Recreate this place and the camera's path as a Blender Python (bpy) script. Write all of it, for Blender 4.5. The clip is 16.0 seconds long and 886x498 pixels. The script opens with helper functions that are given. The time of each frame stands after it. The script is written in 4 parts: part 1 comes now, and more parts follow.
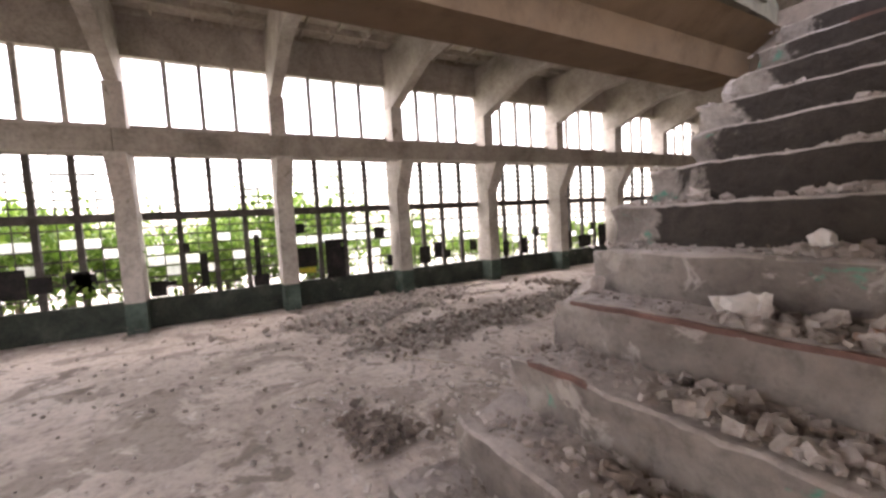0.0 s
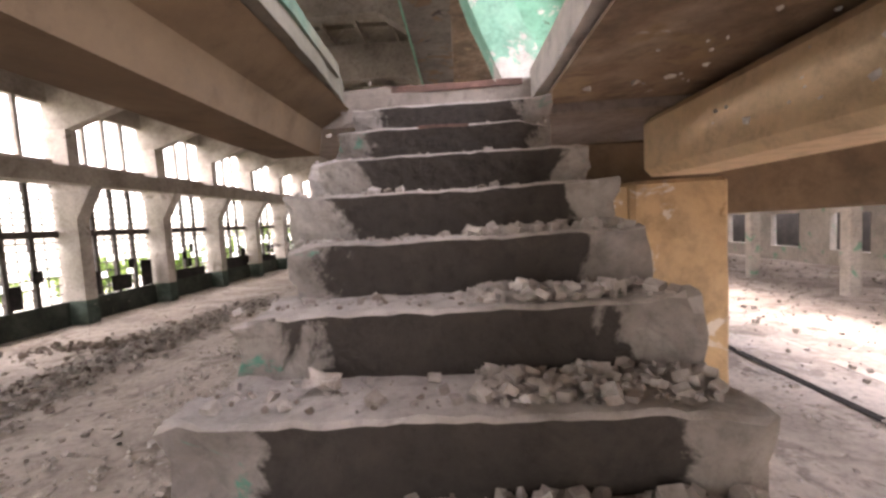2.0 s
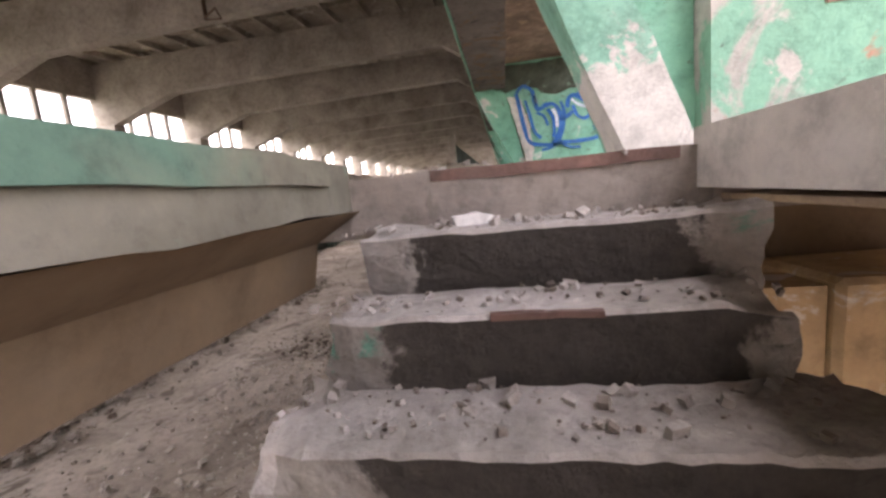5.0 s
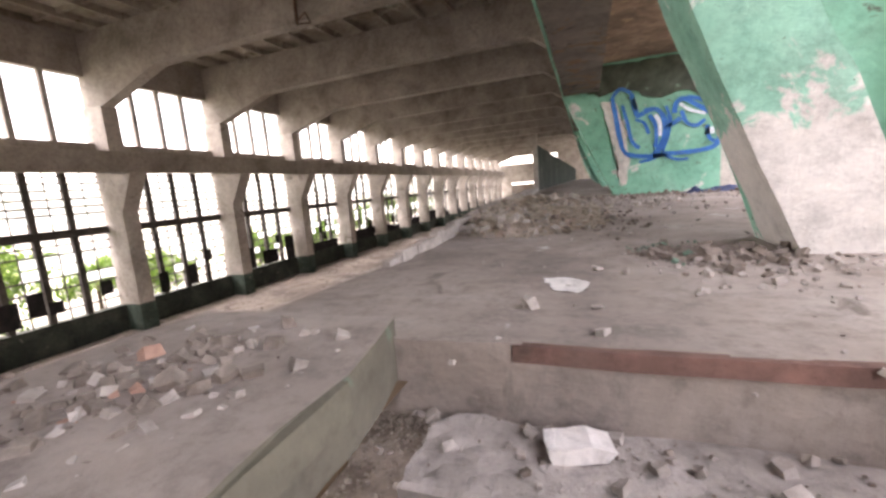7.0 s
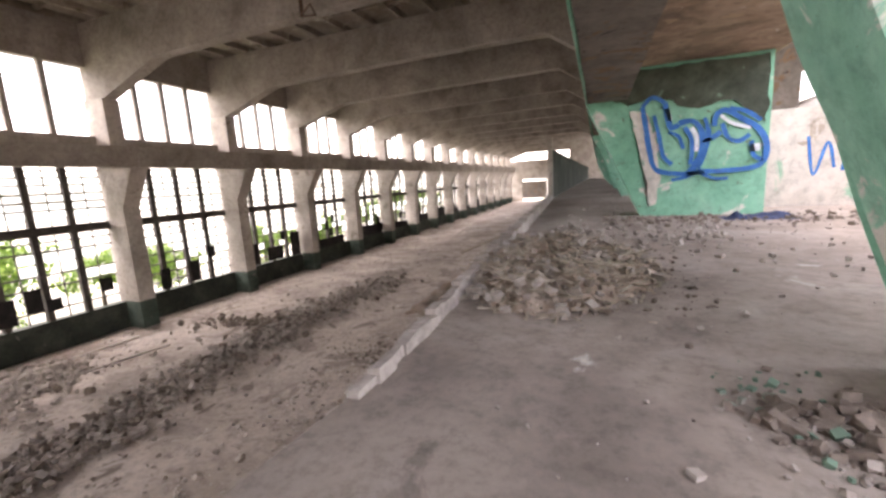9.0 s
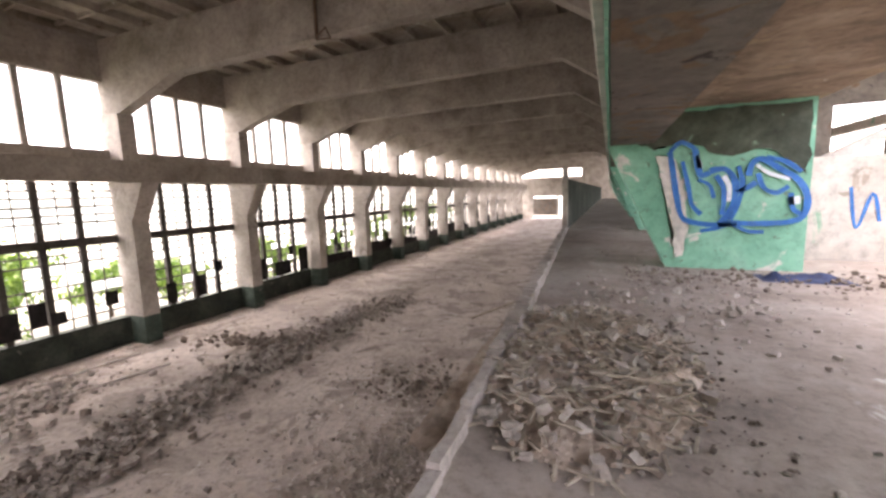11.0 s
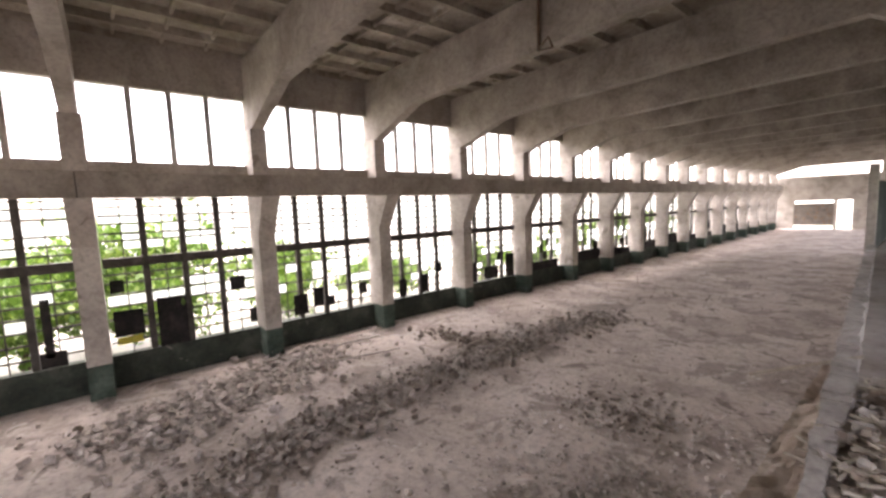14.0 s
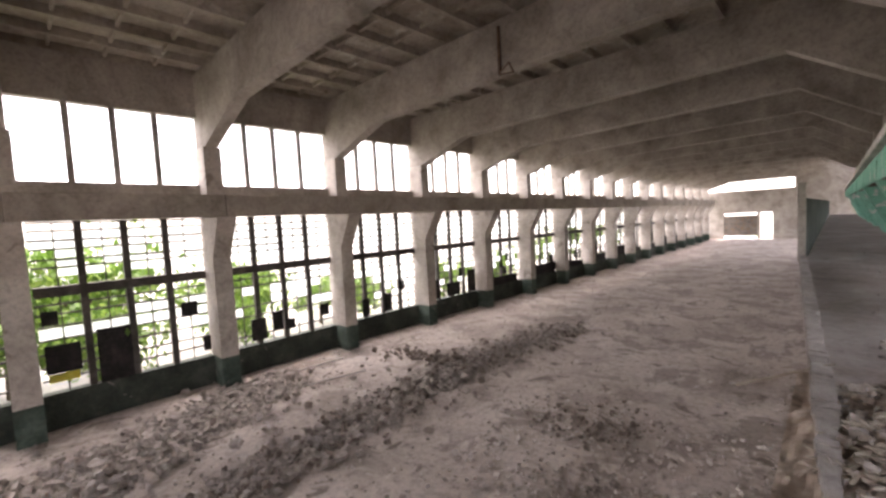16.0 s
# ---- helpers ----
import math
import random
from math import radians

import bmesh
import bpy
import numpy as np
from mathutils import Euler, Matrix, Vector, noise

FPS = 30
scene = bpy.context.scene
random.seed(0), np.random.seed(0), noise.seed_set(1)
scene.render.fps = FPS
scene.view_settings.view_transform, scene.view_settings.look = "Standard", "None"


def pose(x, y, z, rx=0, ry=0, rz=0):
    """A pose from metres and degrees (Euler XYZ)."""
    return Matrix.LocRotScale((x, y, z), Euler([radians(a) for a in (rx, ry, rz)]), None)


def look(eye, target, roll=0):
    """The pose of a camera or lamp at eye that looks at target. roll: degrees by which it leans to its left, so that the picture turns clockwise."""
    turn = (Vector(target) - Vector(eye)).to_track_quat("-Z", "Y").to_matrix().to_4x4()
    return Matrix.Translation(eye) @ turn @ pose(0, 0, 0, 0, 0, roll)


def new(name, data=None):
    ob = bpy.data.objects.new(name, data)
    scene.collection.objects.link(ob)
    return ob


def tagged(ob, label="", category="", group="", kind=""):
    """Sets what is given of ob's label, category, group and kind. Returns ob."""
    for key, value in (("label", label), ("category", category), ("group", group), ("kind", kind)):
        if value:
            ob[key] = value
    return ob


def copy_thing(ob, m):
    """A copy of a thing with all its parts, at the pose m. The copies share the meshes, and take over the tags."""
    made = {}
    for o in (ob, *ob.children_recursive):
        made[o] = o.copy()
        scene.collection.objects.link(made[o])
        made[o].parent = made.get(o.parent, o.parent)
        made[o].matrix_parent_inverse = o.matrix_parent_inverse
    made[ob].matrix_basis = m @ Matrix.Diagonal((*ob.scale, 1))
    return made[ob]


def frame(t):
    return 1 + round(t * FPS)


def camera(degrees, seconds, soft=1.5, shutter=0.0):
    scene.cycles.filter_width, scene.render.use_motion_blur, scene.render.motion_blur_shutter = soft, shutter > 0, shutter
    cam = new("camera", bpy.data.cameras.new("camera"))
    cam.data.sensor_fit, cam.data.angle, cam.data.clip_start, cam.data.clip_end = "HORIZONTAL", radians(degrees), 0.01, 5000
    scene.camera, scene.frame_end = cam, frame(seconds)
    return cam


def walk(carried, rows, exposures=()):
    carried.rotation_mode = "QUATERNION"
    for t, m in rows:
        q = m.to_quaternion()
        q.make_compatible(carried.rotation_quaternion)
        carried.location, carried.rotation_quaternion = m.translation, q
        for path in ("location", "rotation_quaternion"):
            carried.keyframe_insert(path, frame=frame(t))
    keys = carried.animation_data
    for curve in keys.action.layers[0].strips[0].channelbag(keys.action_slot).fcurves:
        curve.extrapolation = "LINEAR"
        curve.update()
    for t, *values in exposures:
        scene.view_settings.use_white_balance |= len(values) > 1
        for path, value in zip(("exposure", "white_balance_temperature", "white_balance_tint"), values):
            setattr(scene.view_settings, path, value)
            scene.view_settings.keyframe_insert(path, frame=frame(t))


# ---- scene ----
cam = camera(95.1, 16.0, soft=2.8)
PATH = [
    (0, (3.952, -3.034, 3.857), (2.215, -2.053, 3.716), -3.3),
    (0.2, (3.816, -2.881, 3.857), (2.372, -1.509, 3.677), -2.6),
    (0.5, (3.676, -2.716, 3.875), (2.584, -1.047, 3.720), -3.9),
    (1.0, (3.490, -2.527, 4.039), (2.737, -0.677, 3.927), -2.4),
    (1.5, (3.353, -2.363, 4.196), (2.967, -0.403, 4.116), -5.6),
    (2.0, (3.335, -2.171, 4.280), (3.239, -0.178, 4.143), -3.3),
    (2.5, (3.314, -1.926, 4.430), (3.167, 0.058, 4.226), -1.7),
    (3.0, (3.247, -1.764, 4.605), (3.182, 0.213, 4.314), -1.1),
    (5.5, (3.174, -0.88, 5.179), (2.818, 1.068, 4.899), -6.0),
    (6, (3.129, -0.754, 5.323), (2.816, 1.199, 5.029), -4.6),
    (6.5, (3.121, -0.594, 5.403), (2.591, 1.308, 5.084), -3.9),
    (7, (3.117, -0.49, 5.485), (2.44, 1.368, 5.183), -4.4),
    (7.5, (3.059, -0.297, 5.556), (2.453, 1.582, 5.235), -1.1),
    (8, (3.056, -0.073, 5.626), (2.449, 1.814, 5.362), -1.8),
    (8.5, (3.034, 0.087, 5.764), (2.242, 1.894, 5.428), -3.7),
    (9, (2.932, 0.225, 5.822), (2.217, 2.063, 5.493), -3.2),
    (9.5, (2.908, 0.318, 5.904), (2.194, 2.171, 5.666), -2.7),
    (12, (2.573, 0.838, 6.498), (1.787, 2.656, 6.217), -1.2),
    (12.5, (2.487, 0.948, 6.588), (1.716, 2.779, 6.362), -3.6),
    (13, (2.549, 1.195, 6.604), (1.589, 2.93, 6.347), -3.8),
    (13.5, (2.451, 1.018, 6.466), (1.236, 2.589, 6.227), -2.5),
    (14, (2.367, 0.688, 6.38), (0.832, 1.954, 6.176), -2.1),
    (14.5, (2.431, 0.466, 6.363), (0.671, 1.399, 6.182), -0.5),
    (15, (2.501, 0.66, 6.397), (0.614, 1.298, 6.216), 0.1),
    (15.5, (2.45, 0.655, 6.441), (0.606, 1.411, 6.274), -0.7),
    (16, (2.112, 0.403, 6.483), (0.72, 1.834, 6.348), -2.9),
]
walk(cam, [(t, look(e, g, r)) for t, e, g, r in PATH], [(0.0, 3.74, 7300, 23), (1.5, 3.95, 7500, 23), (3.0, 4.0, 7500, 23), (5.5, 3.65, 7500, 23), (9.5, 3.66, 7450, 23), (13.0, 3.86, 7350, 23), (14.5, 3.66, 7200, 23), (15.3, 3.5, 7150, 23), (16.0, 3.6, 7200, 23)])

# ---- light: an overcast day that comes in through the open window walls ----
world = bpy.data.worlds.new("overcast_sky")
scene.world = world
world.use_nodes = True
wn = world.node_tree.nodes
sky = wn.new("ShaderNodeTexSky")
sky.sky_type = "NISHITA"
sky.sun_disc = False
sky.sun_elevation = radians(80)
sky.sun_rotation = radians(-80)
sky.dust_density = 3.0
sky.ozone_density = 1.0
cloud = wn.new("ShaderNodeHueSaturation")
cloud.inputs["Saturation"].default_value = 0.45
world.node_tree.links.new(sky.outputs["Color"], cloud.inputs["Color"])
world.node_tree.links.new(cloud.outputs["Color"], wn["Background"].inputs["Color"])
wn["Background"].inputs["Strength"].default_value = 0.15
sun = new("sun", bpy.data.lights.new("sun", "SUN"))
sun.data.energy = 0.6
sun.data.angle = radians(60)
sun.data.color = (1.0, 0.97, 0.94)
sun.matrix_world = look((0, 0, 0), (math.cos(radians(42)), 0.18 * math.cos(radians(42)), -math.sin(radians(42))))


# ---- materials ----
def nodes_of(name):
    m = bpy.data.materials.new(name)
    m.use_nodes = True
    return m, m.node_tree.nodes, m.node_tree.links, m.node_tree.nodes["Principled BSDF"]


def noise_node(n, l, coord, scale, detail=5.0, rough=0.6, distortion=0.0):
    t = n.new("ShaderNodeTexNoise")
    t.inputs["Scale"].default_value = scale
    t.inputs["Detail"].default_value = detail
    t.inputs["Roughness"].default_value = rough
    t.inputs["Distortion"].default_value = distortion
    l.new(coord, t.inputs["Vector"])
    return t.outputs["Fac"]


def ramp(n, l, fac, stops):
    r = n.new("ShaderNodeValToRGB")
    e = r.color_ramp.elements
    while len(e) < len(stops):
        e.new(0.5)
    for i, (p, c) in enumerate(stops):
        e[i].position = p
        e[i].color = (*c, 1) if len(c) == 3 else c
    l.new(fac, r.inputs["Fac"])
    return r.outputs["Color"]


def mixed(n, l, fac, a, b):
    m = n.new("ShaderNodeMix")
    m.data_type = "RGBA"
    for sock, v in ((m.inputs[0], fac), (m.inputs[6], a), (m.inputs[7], b)):
        if isinstance(v, (tuple, float, int)):
            sock.default_value = (*v, 1) if isinstance(v, tuple) else v
        else:
            l.new(v, sock)
    return m.outputs[2]


def weathered(name, base, dark, light, grain=9.0, stain=0.7, rough=0.9, bump=0.35, bump_scale=30.0, patches=(), dirt=(0.10, 0.085, 0.07), dirt_amount=0.35, coat=None):
    """A matt surface: broad tone changes, grain, dirt, and patches of other coats: (scale, threshold, colour)."""
    m, n, l, p = nodes_of(name)
    co = n.new("ShaderNodeNewGeometry").outputs["Position"]
    broad = noise_node(n, l, co, stain, 6, 0.65, 0.4)
    col = ramp(n, l, broad, [(0.30, dark), (0.5, base), (0.72, light)])
    height = noise_node(n, l, co, bump_scale, 6, 0.7)
    for i, (sc, th, c) in enumerate(patches):
        f = noise_node(n, l, co, sc, 6, 0.62, 0.6)
        edge = ramp(n, l, f, [(th, (0, 0, 0)), (th + 0.04, (1, 1, 1))])
        col = mixed(n, l, edge, col, c)
    if coat:
        # another coat with ragged edges between two limits along one axis: (axis, low, high, colour, raggedness)
        axis, low, high, c, rag = coat
        sep = n.new("ShaderNodeSeparateXYZ")
        l.new(co, sep.inputs[0])
        wob = n.new("ShaderNodeMath")
        wob.operation = "MULTIPLY_ADD"
        l.new(noise_node(n, l, co, 4.5, 7, 0.65, 0.5), wob.inputs[0])
        wob.inputs[1].default_value = rag
        l.new(sep.outputs[axis], wob.inputs[2])
        span = n.new("ShaderNodeMapRange")
        span.inputs["From Min"].default_value, span.inputs["From Max"].default_value = low + rag / 2, high + rag / 2
        l.new(wob.outputs[0], span.inputs["Value"])
        edge = ramp(n, l, span.outputs[0], [(0.0, (0, 0, 0)), (0.04, (1, 1, 1)), (0.96, (1, 1, 1)), (1.0, (0, 0, 0))])
        col = mixed(n, l, edge, col, c)
    g = noise_node(n, l, co, grain, 8, 0.75)
    gr = ramp(n, l, g, [(0.35, (0.55, 0.55, 0.55)), (0.5, (1, 1, 1)), (0.7, (1.25, 1.22, 1.18))])
    mul = n.new("ShaderNodeMix")
    mul.data_type, mul.blend_type = "RGBA", "MULTIPLY"
    mul.inputs[0].default_value = 0.6
    l.new(col, mul.inputs[6])
    l.new(gr, mul.inputs[7])
    col = mul.outputs[2]
    d = noise_node(n, l, co, 2.3, 7, 0.7, 0.8)
    de = ramp(n, l, d, [(0.52, (0, 0, 0)), (0.75, (dirt_amount,) * 3)])
    col = mixed(n, l, de, col, dirt)
    l.new(col, p.inputs["Base Color"])
    p.inputs["Roughness"].default_value = rough
    p.inputs["Specular IOR Level"].default_value = 0.25
    b = n.new("ShaderNodeBump")
    b.inputs["Strength"].default_value = bump
    b.inputs["Distance"].default_value = 0.02
    l.new(height, b.inputs["Height"])
    l.new(b.outputs["Normal"], p.inputs["Normal"])
    return m


M_FLOOR = weathered("dusty_floor", (0.46, 0.405, 0.365), (0.30, 0.26, 0.23), (0.57, 0.52, 0.48), grain=5, stain=0.30, patches=((0.55, 0.535, (0.31, 0.27, 0.24)), (0.9, 0.60, (0.22, 0.19, 0.165)), (1.7, 0.64, (0.54, 0.50, 0.47)), (2.6, 0.64, (0.16, 0.135, 0.115))), bump=0.6, dirt_amount=0.6)
M_PLATFORM = weathered("platform_concrete", (0.31, 0.265, 0.235), (0.20, 0.17, 0.15), (0.40, 0.36, 0.33), grain=14, stain=0.9, patches=((1.6, 0.66, (0.50, 0.47, 0.44)), (2.4, 0.66, (0.2, 0.17, 0.15))))
M_CONCRETE = weathered("grey_concrete", (0.36, 0.325, 0.285), (0.22, 0.195, 0.17), (0.48, 0.435, 0.39), grain=8, stain=0.6)
M_PALE = weathered("limewashed_concrete", (0.52, 0.48, 0.44), (0.36, 0.33, 0.29), (0.66, 0.62, 0.58), grain=7, stain=0.6, patches=((1.4, 0.66, (0.36, 0.33, 0.29)),))
M_ROOF = weathered("roof_panel_concrete", (0.38, 0.34, 0.285), (0.20, 0.17, 0.135), (0.54, 0.49, 0.425), grain=6, stain=0.5, patches=((0.9, 0.60, (0.54, 0.51, 0.46)), (1.3, 0.66, (0.14, 0.11, 0.08))))
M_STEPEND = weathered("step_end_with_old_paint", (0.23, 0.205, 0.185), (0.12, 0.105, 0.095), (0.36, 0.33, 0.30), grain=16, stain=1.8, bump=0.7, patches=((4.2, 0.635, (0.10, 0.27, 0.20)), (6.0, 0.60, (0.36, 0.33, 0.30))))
# Riser concrete with a near-black, ragged-edged middle between greyer ends.
M_RISER = weathered("dark_centred_riser", (0.24, 0.215, 0.195), (0.13, 0.115, 0.10), (0.36, 0.33, 0.30), grain=18, stain=2.0, bump=0.8, patches=((4.2, 0.62, (0.10, 0.25, 0.19)), (6.5, 0.66, (0.34, 0.31, 0.28))), dirt_amount=0.5, coat=(0, 2.88, 3.76, (0.048, 0.041, 0.036), 0.55))
M_TREAD = weathered("dusty_tread_concrete", (0.37, 0.335, 0.31), (0.22, 0.20, 0.18), (0.48, 0.44, 0.415), grain=18, stain=2.2, bump=0.8, patches=((3.0, 0.66, (0.22, 0.19, 0.165)),))
# Strip side colour darkened for shade; the green patches are old paint.
M_EDGE = weathered("shaded_edge_paint", (0.125, 0.115, 0.09), (0.075, 0.068, 0.055), (0.185, 0.17, 0.14), grain=9, stain=1.1, patches=((2.2, 0.66, (0.13, 0.19, 0.145)),))
M_EDGEGREEN = weathered("edge_band_with_green_paint", (0.14, 0.13, 0.10), (0.085, 0.078, 0.062), (0.20, 0.185, 0.15), grain=9, stain=1.3, coat=(1, -9.0, -0.25, (0.08, 0.145, 0.11), 0.6))
M_BARE = weathered("bare_plaster", (0.60, 0.57, 0.52), (0.45, 0.42, 0.38), (0.72, 0.69, 0.65), grain=9, stain=1.6, patches=((5.0, 0.62, (0.22, 0.40, 0.30)),))
M_SOFFIT = weathered("flaking_dark_soffit", (0.28, 0.205, 0.145), (0.12, 0.088, 0.066), (0.43, 0.34, 0.255), grain=9, stain=1.6, bump=0.6, patches=((2.2, 0.60, (0.36, 0.27, 0.175)), (4.0, 0.67, (0.6, 0.55, 0.5))))
M_GREYDARK = weathered("sooty_grey_concrete", (0.17, 0.15, 0.13), (0.085, 0.075, 0.065), (0.26, 0.23, 0.20), grain=9, stain=1.0, bump=0.6, patches=((2.4, 0.56, (0.20, 0.135, 0.085)), (4.5, 0.62, (0.06, 0.05, 0.042))))
M_BEAM = weathered("tan_painted_beam", (0.66, 0.49, 0.315), (0.53, 0.39, 0.24), (0.72, 0.56, 0.38), grain=6, stain=0.8, patches=((5.0, 0.70, (0.66, 0.60, 0.53)), (1.3, 0.70, (0.25, 0.17, 0.10))))
M_FOOT = weathered("grimy_green_foot", (0.065, 0.095, 0.078), (0.035, 0.05, 0.042), (0.11, 0.15, 0.125), grain=7, stain=1.4, patches=((2.5, 0.64, (0.28, 0.26, 0.235)),))
M_COLUMN = weathered("limewashed_column", (0.44, 0.40, 0.36), (0.30, 0.27, 0.235), (0.56, 0.52, 0.47), grain=7, stain=0.7, patches=((1.1, 0.62, (0.27, 0.24, 0.205)), (2.7, 0.66, (0.60, 0.57, 0.53))))
M_BROWN = weathered("brown_painted_concrete", (0.155, 0.107, 0.067), (0.105, 0.072, 0.045), (0.21, 0.152, 0.1), grain=4, stain=0.8, bump=0.15, patches=((1.2, 0.70, (0.16, 0.10, 0.06)),))
M_OCHRE = weathered("flaking_ochre_paint", (0.50, 0.355, 0.205), (0.38, 0.26, 0.145), (0.57, 0.42, 0.26), grain=5, stain=0.9, bump=0.6, patches=((1.9, 0.60, (0.24, 0.15, 0.07)), (2.4, 0.59, (0.62, 0.56, 0.49)), (6.0, 0.68, (0.66, 0.61, 0.55))))
M_GREEN = weathered("peeling_green_paint", (0.20, 0.47, 0.34), (0.13, 0.34, 0.24), (0.29, 0.56, 0.43), grain=6, stain=1.1, bump=0.3, patches=((2.2, 0.60, (0.62, 0.60, 0.56)), (9.0, 0.635, (0.13, 0.15, 0.12))))
# Lighter copy of the pier green, light put into colour; the flaking is wear.
M_GREEN_LIT = weathered("lit_flaking_green_paint", (0.26, 0.52, 0.40), (0.18, 0.40, 0.30), (0.36, 0.60, 0.48), grain=7, stain=1.6, bump=0.5, coat=(2, 4.6, 5.75, (0.60, 0.57, 0.53), 0.9), patches=((2.8, 0.59, (0.66, 0.64, 0.60)), (8.0, 0.655, (0.10, 0.13, 0.105)), (14.0, 0.67, (0.12, 0.14, 0.115))))
M_PEELWALL = weathered("peeling_green_and_white_plaster", (0.47, 0.45, 0.41), (0.33, 0.31, 0.28), (0.58, 0.56, 0.52), grain=7, stain=1.2, bump=0.6, patches=((1.1, 0.47, (0.22, 0.45, 0.33)), (2.3, 0.60, (0.56, 0.53, 0.49)), (5.0, 0.66, (0.13, 0.14, 0.12)), (1.7, 0.66, (0.44, 0.25, 0.18))))
M_GREEN_DULL = weathered("worn_green_wall_paint", (0.13, 0.215, 0.165), (0.08, 0.13, 0.10), (0.2, 0.29, 0.23), grain=6, stain=1.0, patches=((1.5, 0.58, (0.34, 0.31, 0.28)), (3.5, 0.64, (0.07, 0.07, 0.06))))
# Grimy green below the windows; also the shade on the edge parapet's side.
M_PARAPET = weathered("grimy_and_shaded_green", (0.042, 0.052, 0.043), (0.02, 0.025, 0.021), (0.09, 0.095, 0.082), grain=7, stain=0.9, patches=((1.7, 0.66, (0.24, 0.22, 0.2)),))
M_FRAME = weathered("dark_window_frame", (0.075, 0.067, 0.06), (0.045, 0.04, 0.036), (0.12, 0.11, 0.10), grain=20, stain=2.0, rough=0.8)
# Black of the window boards; also used where deep shade is drawn as colour.
M_BOARD = weathered("black_board_and_shade", (0.022, 0.02, 0.02), (0.012, 0.011, 0.011), (0.04, 0.036, 0.034), grain=12, stain=2.0)
M_YELLOW = weathered("yellow_board", (0.62, 0.55, 0.08), (0.5, 0.42, 0.06), (0.7, 0.62, 0.15), grain=12, stain=2.0)
M_PLASTER = weathered("stained_white_plaster", (0.52, 0.48, 0.435), (0.38, 0.345, 0.31), (0.64, 0.60, 0.56), grain=7, stain=0.8, patches=((1.3, 0.60, (0.25, 0.42, 0.31)), (2.6, 0.65, (0.36, 0.31, 0.26))))
M_RUBBLE = weathered("broken_concrete", (0.37, 0.33, 0.30), (0.22, 0.19, 0.17), (0.52, 0.48, 0.45), grain=16, stain=5.0, bump=0.6, patches=((6.0, 0.68, (0.33, 0.19, 0.13)),))
M_DARKRUBBLE = weathered("dark_debris", (0.20, 0.165, 0.14), (0.10, 0.083, 0.07), (0.33, 0.285, 0.25), grain=16, stain=6.0, bump=0.6)
M_STRAW = weathered("dry_debris_heap", (0.42, 0.34, 0.28), (0.26, 0.20, 0.16), (0.56, 0.49, 0.43), grain=14, stain=4.0, bump=0.8)
M_WHITEBLOCK = weathered("white_silicate_block", (0.68, 0.65, 0.62), (0.55, 0.52, 0.49), (0.78, 0.76, 0.73), grain=14, stain=3.0)
M_BRICK = weathered("red_brick", (0.36, 0.22, 0.17), (0.26, 0.17, 0.13), (0.46, 0.31, 0.25), grain=20, stain=4.0, patches=((4.0, 0.62, (0.55, 0.5, 0.45)),))
M_RED = weathered("rusty_red_angle", (0.14, 0.08, 0.066), (0.085, 0.055, 0.045), (0.24, 0.13, 0.105), grain=20, stain=4.0, rough=0.7)
M_RUST = weathered("rusty_steel", (0.13, 0.085, 0.06), (0.08, 0.055, 0.04), (0.2, 0.13, 0.09), grain=20, stain=4.0, rough=0.65)
M_WOOD = weathered("grey_stick", (0.40, 0.35, 0.29), (0.3, 0.26, 0.21), (0.5, 0.45, 0.38), grain=20, stain=4.0)
M_BLUE = weathered("blue_spray_paint", (0.03, 0.16, 0.46), (0.02, 0.12, 0.36), (0.06, 0.22, 0.55), grain=14, stain=3.0, rough=0.6)
M_SPRAYWHITE = weathered("white_spray_paint", (0.70, 0.76, 0.82), (0.6, 0.66, 0.74), (0.8, 0.84, 0.88), grain=14, stain=3.0, rough=0.6)
M_SOOT = weathered("soot_grey_paint", (0.22, 0.24, 0.21), (0.14, 0.15, 0.13), (0.3, 0.32, 0.29), grain=14, stain=3.0)
M_NEARBLACK = weathered("dark_blotch", (0.07, 0.085, 0.065), (0.035, 0.04, 0.033), (0.13, 0.16, 0.125), grain=8, stain=1.8, patches=((3.0, 0.64, (0.17, 0.26, 0.2)),))
M_BARK = weathered("bark", (0.13, 0.10, 0.07), (0.08, 0.06, 0.045), (0.2, 0.16, 0.12), grain=12, stain=3.0)
M_YARD = weathered("pale_yard", (0.26, 0.255, 0.22), (0.2, 0.195, 0.165), (0.33, 0.32, 0.29), grain=6, stain=0.2, patches=((0.12, 0.60, (0.20, 0.24, 0.10)),))


def leaf_material():
    m, n, l, p = nodes_of("leaves")
    co = n.new("ShaderNodeNewGeometry")
    c = ramp(n, l, co.outputs["Random Per Island"], [(0.0, (0.06, 0.13, 0.02)), (0.5, (0.11, 0.21, 0.03)), (1.0, (0.2, 0.3, 0.06))])
    l.new(c, p.inputs["Base Color"])
    p.inputs["Roughness"].default_value = 0.55
    tr = n.new("ShaderNodeBsdfTranslucent")
    l.new(c, tr.inputs["Color"])
    mx = n.new("ShaderNodeMixShader")
    mx.inputs[0].default_value = 0.35
    l.new(p.outputs[0], mx.inputs[1])
    l.new(tr.outputs[0], mx.inputs[2])
    l.new(mx.outputs[0], n["Material Output"].inputs["Surface"])
    return m


M_LEAF = leaf_material()


